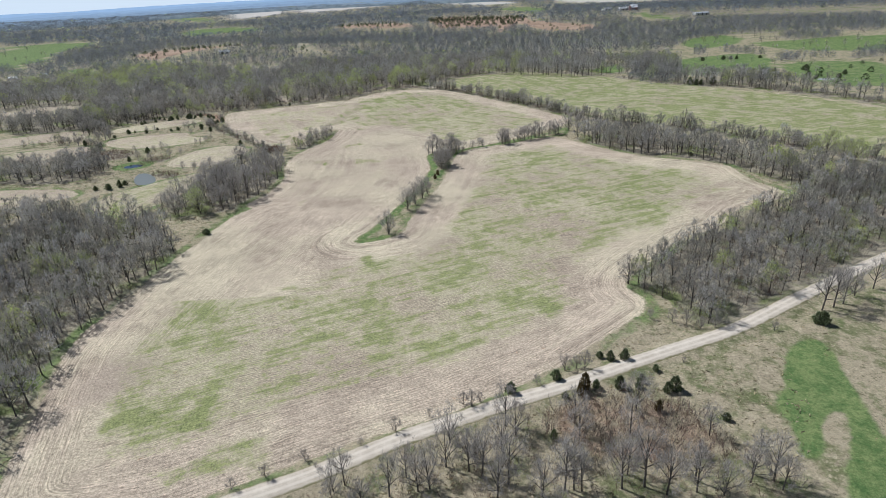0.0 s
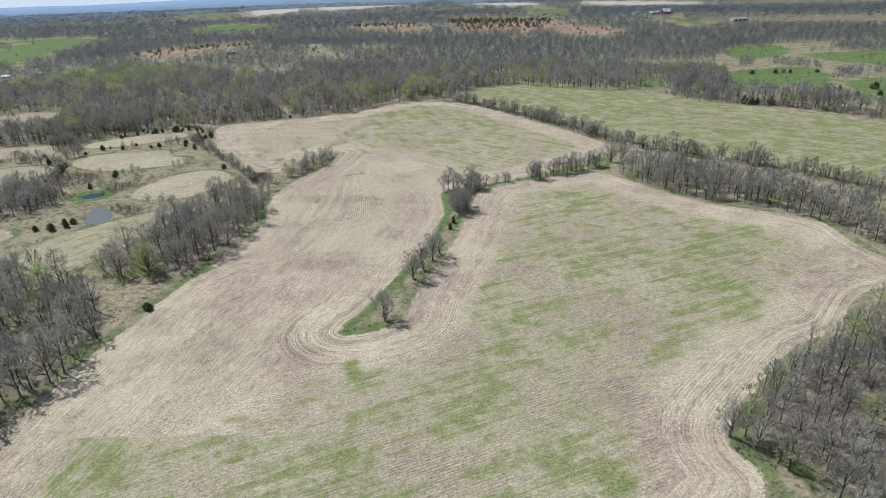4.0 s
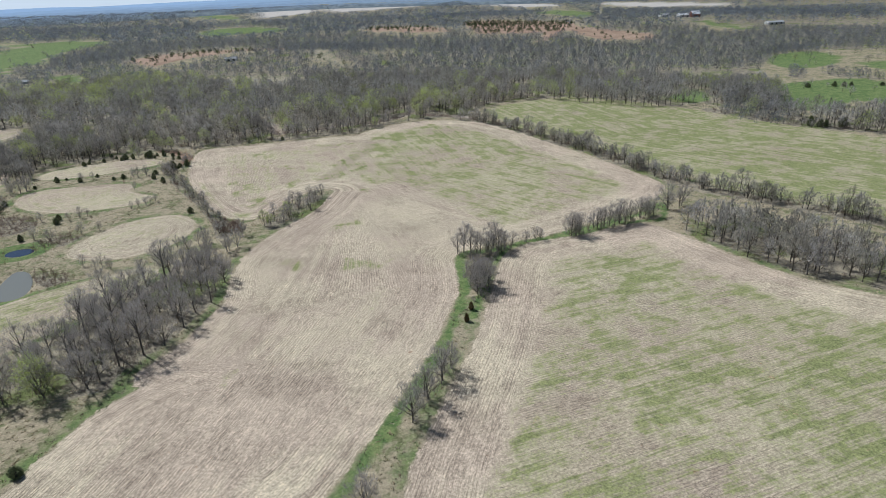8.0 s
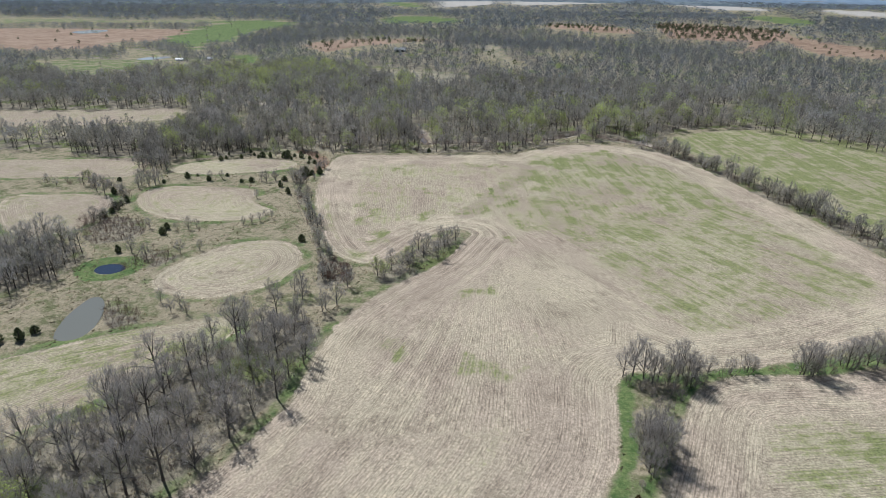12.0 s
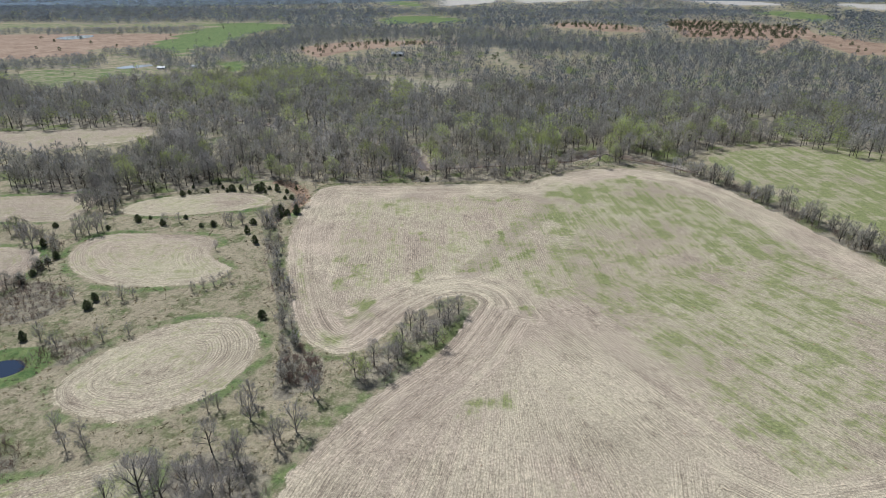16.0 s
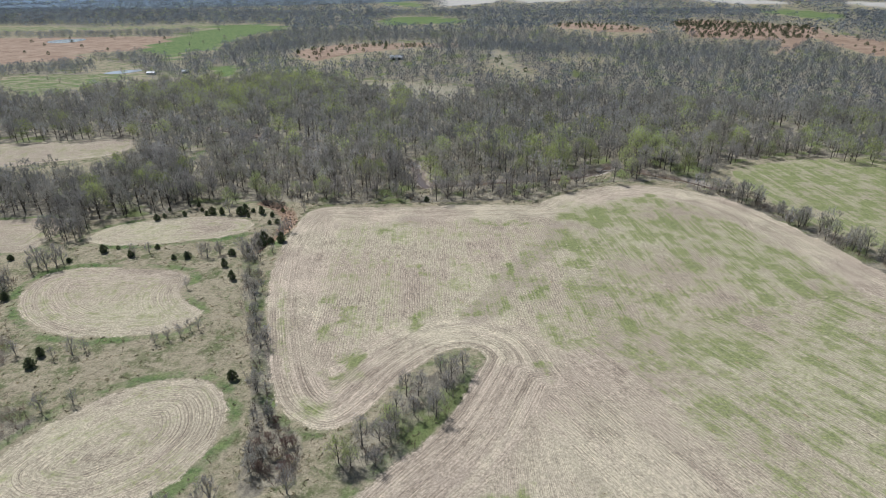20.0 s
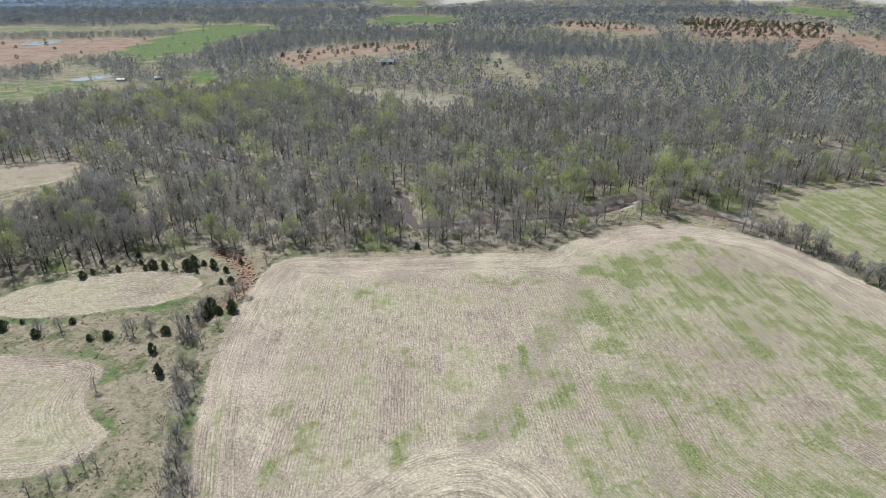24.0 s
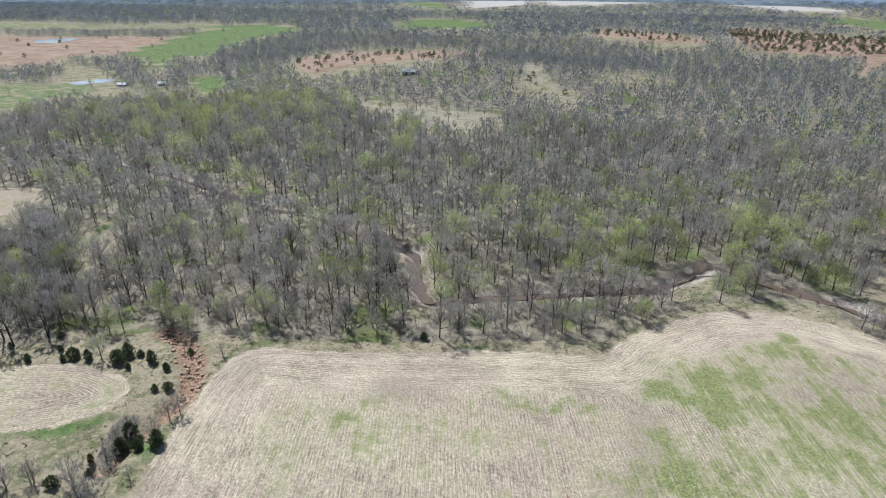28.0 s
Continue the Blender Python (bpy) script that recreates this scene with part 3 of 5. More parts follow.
def in_forest(x, y):
    """True where the woods beyond the fields stand."""
    e = np.array(EDGE_LINE)
    edge = np.interp(x, e[:, 0], e[:, 1])
    far = y > edge + 2
    ragged = np.clip((y - 560) / 500, 0, 2.5)
    u, v = x, y
    x = u + ragged * (9 * np.sin(v * 0.05 + 3 * np.sin(u * 0.031)) + 6 * np.sin(v * 0.17 + u * 0.05))
    y = v + ragged * (12 * np.sin(u * 0.043 + 3 * np.sin(v * 0.027)) + 8 * np.sin(u * 0.15 - v * 0.06))
    for p in OPEN_NEAR:
        far &= ~inside(rounded(p), x, y)
    for p in OPEN_FAR:
        far &= reach(p, x, y) < 0
    for p in CLEARINGS:
        far &= reach(p, x, y, (0, 0.025, 0.05)) < 0
    far &= reach(PLOT_G, x, y, (0, 0.03, 0.06, 0.09, 0.12)) < 0
    far &= reach(LANE, x, y, (0, 0.03, 0.06, 0.09)) < 0
    for p in SANDBANKS:
        far &= reach(p, u, v, (0, 0.012, 0.024, 0.036)) < 0
    return far & (line_distance(CREEK_LINE, u, v) > 4.5)


# ---- the ground, one sheet to the horizon ----


def spaced(low, high, step, first, last, growth):
    a = list(np.arange(low, high + 0.01, step))
    for end, way in ((first, -1), (last, 1)):
        s, v = step, a[0] if way < 0 else a[-1]
        while (v - end) * way < 0:
            s *= growth
            v += way * s
            a.insert(0, v) if way < 0 else a.append(v)
    return np.array(a)


GX, GY = spaced(-245, 160, 1.8, -6000, 6000, 1.07), spaced(72, 622, 1.8, -900, 6400, 1.045)
X, Y = [a.ravel() for a in np.meshgrid(GX, GY)]
Z = ground_z(X, Y)
road_d, gully_d, creek_d = line_distance(ROAD_LINE, X, Y), line_distance(GULLY_LINE, X, Y), line_distance(CREEK_LINE, X, Y)
Z = Z - 0.55 * np.exp(-((road_d - 5.6) / 1.5) ** 2) - 2.0 * np.exp(-(gully_d / 2.2) ** 2) - 2.0 * np.exp(-(creek_d / 3.6) ** 4)
pond_d = np.maximum(depth_in(POND, X, Y), depth_in(POND_SMALL, X, Y))
Z = Z - 1.0 * smooth((pond_d + 2.5) / 4)
near = (Y < 700) & (np.abs(X) < 450)
rough_n = np.array([noise.noise((a * 0.12, b * 0.12, 0.0)) if k else 0.0 for a, b, k in zip(X, Y, near)])
crop = crop_depth(X, Y)
plots = np.full_like(crop, -1e3)
for plot in (PLOT_A, PLOT_B, PLOT_C, PLOT_D, PLOT_E, PLOT_F, PLOT_G, PLOT_H, FIELD_EAST):
    plots = np.maximum(plots, depth_in(plot, X, Y))
main_crop, crop = crop, np.maximum(crop, plots)
Z = Z + np.where(crop < 0, 0.35, 0.08) * rough_n * (road_d > 4)


def row_lines(x, y, d):
    """Across and along the planting rows: headlands follow the edge, the inner field runs straight."""
    def straight(ux, uy):
        return -uy * x + ux * y, ux * x + uy * y
    strip_x = np.interp(y, (100, 205, 250, 300, 335), (-63, -27, -15, 0, 4))
    edge_x = np.interp(y, (79, 133, 167, 257, 314), (-88, -105, -105, -90, -84))
    ang = np.degrees(np.arctan2(y - 405, x + 58))
    upper = y > np.interp(x, (-40, -10, 0, 20, 95), (200, 330, 345, 352, 395))
    lower = (x < strip_x) & (((x + 36) * 0.79 - (y - 205) * 0.61 < 0) | (y > 205)) & (y < 303 + 0.4 * (x + 45))
    west = ~lower & (x < strip_x) & (((x + 36) * 0.79 - (y - 205) * 0.61 < 0) | (y > 205)) & (y < 400 + 0.1 * (x + 70)) & (ang < -99)
    fan = ~lower & upper & (ang >= -99) & (ang < -43)
    north = ~lower & ~west & ~fan & upper & (y > 300)
    right = (x + 60) * 0.56 - (y - 430) * 0.83 > 0
    a, b = straight(0.917, 0.398)
    a = -a + (-1.385 * -36 + 1.077 * 205)
    ahead, ahead_along = straight(-0.36, 0.933)
    ahead = ahead + (-0.054 * -70 + 0.52 * 400)
    turned, far_along = straight(-0.73, 0.683)
    turned = turned + (-0.25 * -60 + 0.37 * 430) + (-0.054 * -70 + 0.52 * 400)
    for where, (c, l) in ((lower, ((x - edge_x) / (strip_x - edge_x) * 78, y)), (west, straight(0.0, 1.0)), (north & ~right, (ahead, ahead_along)), (north & right, (turned, far_along)), (fan, (np.arctan2(y - 440, x + 67) * 115 + 2.5 * np.sin(y * 0.03), np.hypot(x + 67, y - 440)))):
        a, b = np.where(where, c, a), np.where(where, l, b)
    wide = np.where(y < 200, 14, np.where((y > 500) & (x < 10), 17, 11))
    head = (d < 17) & (depth_in(STRIP, x, y) > -26) | (d < wide) | ((d < 19) & (depth_in(CLUMP, x, y) > -24)) | ((plots > 0) & (plots < 16) & (x < 0))
    head &= depth_in(FIELD_EAST, x, y) < 0
    return np.where(head, d, a), np.where(head, x * 0.7 + y * 0.7, b), head * 1.0


rowc, rowa, headland = row_lines(X, Y, crop)
TURNS = [(46, 174), (52, 159), (102, 222), (-43, 208), (127, 278), (-64, 413), (-108, 389)]   # where the machines swing round
headland = headland * np.clip(0.22 + sum(np.exp(-((X - a) ** 2 + (Y - b) ** 2) / 24 ** 2) for a, b in TURNS) + 0.1 * (plots > 0), 0, 1)
greens = np.where(Y < 350, 0.6, 0.4 + 0.16 * smooth((X + 90) / 60) + 0.1 * smooth((Y - 455) / 60) * smooth((X + 65) / 30)) * smooth((main_crop - 10) / 14) * (1 - 0.55 * soft(FIELD_WEST, X, Y, 8)) * np.where((Y > 170) & (Y < 400), smooth((X + 65) / 50), 1)
greens = np.maximum(greens, np.maximum(np.where(depth_in(PLOT_D, X, Y) > 0, 0.55, 0.36) * (plots > 0), 0.8 * smooth(depth_in(FIELD_EAST, X, Y) + 1)))
warp_x = X + 2.5 * np.sin(Y * 0.23 + 2 * np.sin(X * 0.13)) + 1.5 * np.sin(Y * 0.61 + X * 0.2)
warp_y = Y + 2.5 * np.sin(X * 0.27 + 2 * np.sin(Y * 0.11)) + 1.5 * np.sin(X * 0.67 - Y * 0.17)
for cx, cy, rx, ry, turn, much in GREENS_SOUTH + GREENS_WEST + GREENS_NORTH + GREENS_FAR:
    c, s = math.cos(radians(turn)), math.sin(radians(turn))
    u, v = ((warp_x - cx) * c + (warp_y - cy) * s) / rx, (-(warp_x - cx) * s + (warp_y - cy) * c) / ry
    greens = np.maximum(greens, (much + (0.24 if cy < 350 else 0.1)) * np.exp(-(u * u + v * v / 2) ** 1.3))
woods = in_forest(X, Y) * 1.0
for p in (WOOD_W1, WOOD_W2, WOOD_E1, WOOD_E2, CLUMP):
    woods = np.maximum(woods, soft(p, X, Y, 3))
for p in (WOOD_W3, WOOD_W6, GROVE_A, GROVE_B, GROVE_C, GROVE_D, GROVE_E, GROVE_F, GROVE_G, GROVE_H, THICKET_A, THICKET_B, THICKET_C, THICKET_D, THICKET_E):
    woods = np.maximum(woods, soft(p, X, Y, 3))
for line, w in (([(-6, 597)] + HEDGE_E, 9), (HEDGE_W, 5), (HEDGE_F, 9)):
    woods = np.maximum(woods, smooth((w - line_distance(line, X, Y)) / 4))
lush = np.maximum.reduce([0.75 * soft(STRIP, X, Y, 2), 1.2 * soft(GREEN_PATCH, X, Y, 3.0)])
lush = np.maximum.reduce([lush] + [soft(p, X, Y, 6) * k for p, k in ((PASTURE_E1, 1), (PASTURE_E2, 0.9), (PASTURE_E3, 0.75), (PASTURE_E4, 0.9), (PASTURE_E5, 0.7), (GREEN_A, 1), (GREEN_B, 1), (GREEN_C, 0.45), (GREEN_D, 1), (GREEN_E, 0.8), (GREEN_F, 0.7), (GREEN_G, 0.8), (LANE, 0.5), (MEADOW_B, 0.4), (MEADOW_A, 0.5))])
strip_d = depth_in(STRIP, X, Y)
mid_strip = np.interp(Y, (200, 250, 300, 335), (-27, -15, 0, 4))
lush = np.where(strip_d > 3.5, lush * 0.3, lush) * np.where((strip_d > -2) & (Y < 335) & (X > mid_strip + 2), 0.35, 1)
lush = np.maximum(lush, np.where(Y < 350, 0.46, np.where(Y < 480, 0.34, 0.2)) * smooth((4.5 - np.abs(main_crop + 2)) / 3) * (main_crop < 0))
lush = np.maximum(lush, 0.9 * smooth((4.5 - np.abs(depth_in(POND_SMALL, X, Y) + 3.5)) / 3))
lush = np.maximum(lush, 0.5 * smooth((4 - np.abs(plots + 2)) / 3) * (plots < 0) * (Y < 480))
orange = np.maximum.reduce([0.45 * soft(BRUSH, X, Y, 5)] + [soft(p, X, Y, 8) for p in (HILL_A, HILL_B, ORANGE_A, RIDGE_A, RIDGE_B)])
pale = np.maximum.reduce([0.2 * soft(CLEAR_A, X, Y, 6), 0.15 * soft(CLEAR_B, X, Y, 6)] + [soft(p, X, Y, 12) for p in (PALE_A, PALE_B, PALE_C, PALE_D)])
bare = np.maximum(np.exp(-(line_distance(rounded(BARE_PATH, False), X, Y) / 5.5) ** 2), 0.7 * np.exp(-(line_distance(rounded(BARE_PATH_B, False), X, Y) / 4.0) ** 2))
for bx, by, br in ((-128, 512, 9), (-70, 500, 8), (-66, 470, 6), (-85, 130, 14)):
    bare = np.maximum(bare, 0.8 * np.exp(-((X - bx) ** 2 + (Y - by) ** 2) / br ** 2))
grey_plots = np.maximum.reduce([depth_in(p, X, Y) for p in (PLOT_E, PLOT_F, PLOT_G, PLOT_H)])
bare = np.maximum.reduce([bare, 0.55 * (grey_plots > 0), 0.25 * ((plots > 0) & (X < 0)), 0.32 * soft(FIELD_WEST, X, Y, 12)])
red = np.exp(-(gully_d / np.where(Y > 484, 3.6, 1.2)) ** 2)
mud = np.maximum.reduce([np.exp(-(creek_d / 4.4) ** 2)] + [soft(p, X, Y, 3) for p in SANDBANKS])

nx, ny = len(GX), len(GY)
i = (np.arange(ny - 1)[:, None] * nx + np.arange(nx - 1)).ravel()
quads = np.stack([i, i + 1, i + nx + 1, i + nx], 1)


def sheet(name, verts, faces, sides, material, attributes=()):
    """A mesh from arrays of corners and faces that all have the same number of sides."""
    me = bpy.data.meshes.new(name)
    me.vertices.add(len(verts))
    me.vertices.foreach_set("co", np.asarray(verts, np.float32).ravel())
    me.loops.add(len(faces) * sides)
    me.loops.foreach_set("vertex_index", np.asarray(faces, np.int32).ravel())
    me.polygons.add(len(faces))
    me.polygons.foreach_set("loop_start", np.arange(0, len(faces) * sides, sides, dtype=np.int32))
    me.polygons.foreach_set("loop_total", np.full(len(faces), sides, np.int32))
    for key, values in attributes:
        me.attributes.new(key, "FLOAT", "POINT").data.foreach_set("value", np.asarray(values, np.float32))
    me.update(calc_edges=True)
    me.materials.append(material)
    return me


def ground_material():
    n = Nodes("land", 0.95, 0.1)
    p = n.place()
    c, a, field = n.attr("rowc"), n.attr("rowa"), n.attr("crop")
    broad, mid, fine = n.noise(p, 0.035, 4), n.noise(p, 0.25, 4), n.noise(p, 1.7, 6, 0.87)
    tuft, patch = n.noise(p, 0.7, 5, 0.75), n.noise(p, 0.09, 5, 0.7)

    def off(value, much):
        return n.math("MULTIPLY_ADD", value, much, -much / 2)

    # rough grass: straw and new green
    col = n.mix(n.step(n.math("ADD", n.math("MULTIPLY", patch, 0.6), n.math("MULTIPLY", mid, 0.4)), 0.45, 0.61), (0.37, 0.315, 0.215), (0.165, 0.175, 0.085))
    col = n.mix(n.math("MULTIPLY", n.step(tuft, 0.5, 0.66), 0.8), col, (0.46, 0.395, 0.275))
    col = n.mix(n.math("MULTIPLY", n.step(tuft, 0.46, 0.34), 0.7), col, (0.12, 0.115, 0.06))
    col = n.mix(n.math("MULTIPLY", n.step(n.noise(p, 0.16, 5, 0.7), 0.55, 0.68), 0.75), col, (0.115, 0.15, 0.055))
    col = n.mix(n.math("MULTIPLY", n.step(n.noise(p, 0.3, 5, 0.75), 0.58, 0.7), 0.6), col, (0.17, 0.13, 0.10))
    # leaf litter under trees
    litter = n.mix(n.step(mid, 0.38, 0.62), (0.18, 0.16, 0.125), (0.35, 0.31, 0.225))
    litter = n.mix(n.step(n.noise(p, 0.05, 4), 0.5, 0.64), litter, n.mix(tuft, (0.11, 0.14, 0.05), (0.24, 0.265, 0.11)))
    col = n.mix(n.step(n.math("ADD", n.attr("woods"), off(mid, 0.8)), 0.35, 0.65), col, litter)
    # lush grass
    grass = n.mix(n.step(n.math("ADD", n.math("MULTIPLY", mid, 0.5), n.math("MULTIPLY", tuft, 0.5)), 0.36, 0.62), (0.085, 0.15, 0.05), (0.205, 0.255, 0.10))
    col = n.mix(n.step(n.math("ADD", n.attr("lush"), n.math("ADD", off(patch, 1.3), off(tuft, 0.5))), 0.25, 0.7), col, grass)
    # dry hill grass, pale far fields
    col = n.mix(n.step(n.math("ADD", n.attr("orange"), off(mid, 0.6)), 0.3, 0.6), col, n.mix(n.step(n.math("ADD", n.math("MULTIPLY", patch, 0.5), n.math("MULTIPLY", broad, 0.5)), 0.38, 0.62), (0.29, 0.20, 0.14), (0.42, 0.31, 0.225)))
    col = n.mix(n.attr("pale"), col, (0.52, 0.49, 0.44))
    # crop stubble in rows
    wave = n.math("SINE", n.math("MULTIPLY", n.math("ADD", c, off(mid, 0.3)), 2 * math.pi / 0.82))
    swath = n.noise(n.xyz(n.math("MULTIPLY", c, 0.32), n.math("MULTIPLY", a, 0.012)), 1.0, 3, 0.6)
    streak = n.noise(n.xyz(n.math("MULTIPLY", c, 1.3), n.math("MULTIPLY", a, 0.06)), 1.0, 4, 0.7)
    thread = n.noise(n.xyz(n.math("MULTIPLY", c, 3.4), n.math("MULTIPLY", a, 0.26)), 1.0, 5, 0.8)
    row = n.step(n.math("ADD", wave, n.math("ADD", off(thread, 2.4), off(fine, 1.2))), 0.05, 1.1)
    tracks = n.step(n.noise(n.xyz(n.math("MULTIPLY", c, 0.55), n.math("MULTIPLY", a, 0.006)), 1.0, 2, 0.5), 0.38, 0.62)
    rows_seen = n.math("MULTIPLY_ADD", n.step(n.math("ADD", n.noise(p, 0.03, 4), off(swath, 0.4)), 0.36, 0.6), 0.75, 0.25)
    tone = n.math("ADD", n.math("ADD", off(swath, 0.38), off(streak, 0.45)), off(thread, 1.9))
    tone = n.math("ADD", tone, n.math("ADD", n.math("MULTIPLY", n.math("MULTIPLY", row, rows_seen), -0.18), n.math("ADD", off(fine, 0.9), n.math("ADD", off(patch, 0.7), off(broad, 0.5)))))
    tone = n.math("ADD", tone, n.math("MULTIPLY", n.attr("headland"), off(tracks, 0.2)))
    straw = n.mix(n.step(n.math("ADD", n.noise(p, 0.018, 4), off(swath, 0.3)), 0.4, 0.6), (0.66, 0.545, 0.415), (0.71, 0.62, 0.445))
    stub = n.mix(n.step(tone, -0.6, 0.44), (0.19, 0.152, 0.113), straw)
    spots = n.step(n.math("ADD", n.math("MULTIPLY", patch, 0.5), n.math("ADD", n.math("MULTIPLY", streak, 0.25), n.math("MULTIPLY", swath, 0.25))), 0.42, 0.6)
    weed = n.math("MULTIPLY", n.attr("green"), n.math("MULTIPLY_ADD", spots, 1.05, 0.45))
    weed = n.math("ADD", weed, n.math("ADD", n.math("ADD", off(fine, 1.0), n.math("ADD", off(tuft, 1.1), off(thread, 0.7))), n.math("ADD", off(broad, 0.6), n.math("ADD", off(mid, 0.75), n.math("ADD", off(streak, 0.35), off(swath, 0.35))))))
    stub = n.mix(n.math("MULTIPLY", n.step(n.math("ADD", n.attr("bare"), n.math("ADD", off(patch, 1.5), off(streak, 0.8))), 0.2, 0.8), 0.75), stub, n.mix(n.math("ADD", n.math("MULTIPLY", fine, 0.5), n.math("MULTIPLY", thread, 0.5)), (0.19, 0.145, 0.112), (0.53, 0.44, 0.345)))
    blush = n.math("ADD", n.attr("green"), n.math("ADD", off(broad, 1.2), off(patch, 0.9)))
    stub = n.mix(n.math("MULTIPLY", n.step(blush, 0.22, 1.0), 0.6), stub, n.mix(fine, (0.23, 0.225, 0.12), (0.53, 0.50, 0.31)))
    stub = n.mix(n.math("MULTIPLY", n.step(weed, 0.34, 0.9), 0.85), stub, n.mix(n.step(n.math("ADD", n.math("MULTIPLY", fine, 0.5), n.math("MULTIPLY", tuft, 0.5)), 0.34, 0.64), (0.085, 0.125, 0.035), (0.29, 0.315, 0.12)))
    in_field = n.step(n.math("ADD", field, n.math("ADD", off(mid, 4.0), n.math("ADD", off(fine, 3.0), off(patch, 5.0)))), -0.4, 0.5)
    col = n.mix(in_field, col, stub)
    # bare red earth and creek mud
    col = n.mix(n.step(n.math("ADD", n.attr("red"), n.math("ADD", off(mid, 1.6), off(tuft, 1.8))), 0.4, 0.6), col, n.mix(n.step(fine, 0.35, 0.65), (0.20, 0.125, 0.08), (0.50, 0.345, 0.235)))
    col = n.mix(n.step(n.math("ADD", n.attr("mud"), off(mid, 0.8)), 0.3, 0.6), col, n.mix(n.step(patch, 0.4, 0.6), (0.2, 0.16, 0.125), (0.48, 0.42, 0.345)))
    col = n.scale(col, n.math("MULTIPLY_ADD", fine, 2.3, -0.15))
    n.bump(n.math("ADD", n.math("MULTIPLY", n.math("MULTIPLY", wave, in_field), 0.04), n.math("MULTIPLY", n.math("ADD", fine, tuft), n.math("MULTIPLY_ADD", in_field, -0.6, 1.0))), 0.35, 0.55)
    return n.done(col)


LAND = ground_material()
ground = new("ground", sheet("ground", np.stack([X, Y, Z], 1), quads, 4, LAND, (
    ("crop", np.clip(crop, -40, 80)), ("rowc", rowc), ("rowa", rowa), ("headland", headland), ("green", greens), ("woods", woods), ("lush", lush),
    ("orange", orange), ("pale", pale), ("bare", bare), ("red", red), ("mud", mud))))
ground.data.polygons.foreach_set("use_smooth", np.ones(len(quads), bool))
tagged(ground, "rolling farmland with stubble fields, rough grass and woodland floor", "ground", kind="structure")


def on_grid(field, x, y):
    """A field of the ground sheet (its height, a depth in a crop) at places between its corners."""
    x, y = np.asarray(x, float), np.asarray(y, float)
    a = np.clip(np.searchsorted(GX, x) - 1, 0, nx - 2)
    b = np.clip(np.searchsorted(GY, y) - 1, 0, ny - 2)
    u, v = (x - GX[a]) / (GX[a + 1] - GX[a]), (y - GY[b]) / (GY[b + 1] - GY[b])
    q = field.reshape(ny, nx)
    return (q[b, a] * (1 - u) + q[b, a + 1] * u) * (1 - v) + (q[b + 1, a] * (1 - u) + q[b + 1, a + 1] * u) * v


def z_at(x, y):
    return float(on_grid(Z, x, y))


def in_crop(x, y):
    """Metres inside the main field (negative outside)."""
    return on_grid(main_crop, x, y)


# ---- road, ponds ----


def road_mesh():
    p = rounded(ROAD_LINE, False, 1)
    d = np.gradient(p, axis=0)
    d /= np.linalg.norm(d, axis=1)[:, None]
    nrm = np.stack([-d[:, 1], d[:, 0]], 1)
    offs = (-3.4, -2.3, -1.5, -0.7, 0.0, 0.7, 1.5, 2.3, 3.4)
    ups = (-0.35, 0.12, 0.16, 0.2, 0.22, 0.2, 0.16, 0.12, -0.35)
    v, k = [], len(offs)
    for q, m in zip(p, nrm):
        z = float(ground_z(*q))
        for o, up in zip(offs, ups):
            v.append((*(q + m * o), z + up))
    f = [(r * k + s, r * k + s + 1, (r + 1) * k + s + 1, (r + 1) * k + s) for r in range(len(p) - 1) for s in range(k - 1)]
    off = np.tile(offs, len(p))
    return np.array(v), np.array(f)[:, ::-1], off


def road_material():
    n = Nodes("gravel", 0.95, 0.1)
    p = n.place()
    o = n.attr("off")
    mid, fine, big = n.noise(p, 0.5, 4), n.noise(p, 5.0, 4, 0.8), n.noise(p, 0.12, 3)
    col = n.mix(n.step(n.math("ADD", n.math("MULTIPLY", mid, 0.6), n.math("MULTIPLY", fine, 0.4)), 0.3, 0.7), (0.45, 0.385, 0.30), (0.66, 0.585, 0.48))
    track = n.step(n.math("ABSOLUTE", n.math("SUBTRACT", n.math("ABSOLUTE", o), 0.85)), 0.6, 0.15)
    col = n.mix(n.math("MULTIPLY", track, 0.55), col, (0.72, 0.65, 0.55))
    edge = n.step(n.math("ADD", n.math("ABSOLUTE", o), n.math("MULTIPLY_ADD", mid, 1.6, -0.8)), 1.9, 2.6)
    col = n.mix(edge, col, n.mix(big, (0.28, 0.235, 0.14), (0.15, 0.16, 0.07)))
    n.bump(n.math("ADD", fine, mid), 0.08)
    return n.done(col)


rv, rf, ro = road_mesh()
road = new("road", sheet("road", rv, rf, 4, road_material(), (("off", ro),)))
tagged(road, "pale gravel country road between field and woods", "road", kind="structure")


def water_material(name, colour):
    n = Nodes(name, 0.04, 1.0)
    n.bump(n.noise(n.place(), 1.5, 2), 0.02, 0.4)
    return n.done(colour)


def pond_mesh(outline, z, colour):
    p = rounded(outline)
    c = p.mean(0)
    v = [(*c, z)] + [(*(c + (q - c) * 1.06), z) for q in p]
    k = len(p)
    return sheet("water", np.array(v), np.array([(0, 1 + s, 1 + (s + 1) % k) for s in range(k)]), 3, water_material("pond_water", colour))


for name, outline, label, colour in (("pond", POND, "murky grey-green farm pond in rough grass", (0.22, 0.22, 0.18)), ("pond", POND_SMALL, "small dark blue pond with reeds in rough pasture", (0.03, 0.045, 0.075))):
    c = np.mean(outline, 0)
    tagged(new(name, pond_mesh(outline, float(ground_z(*c)) - 0.45, colour)), label, "pond", kind="structure")

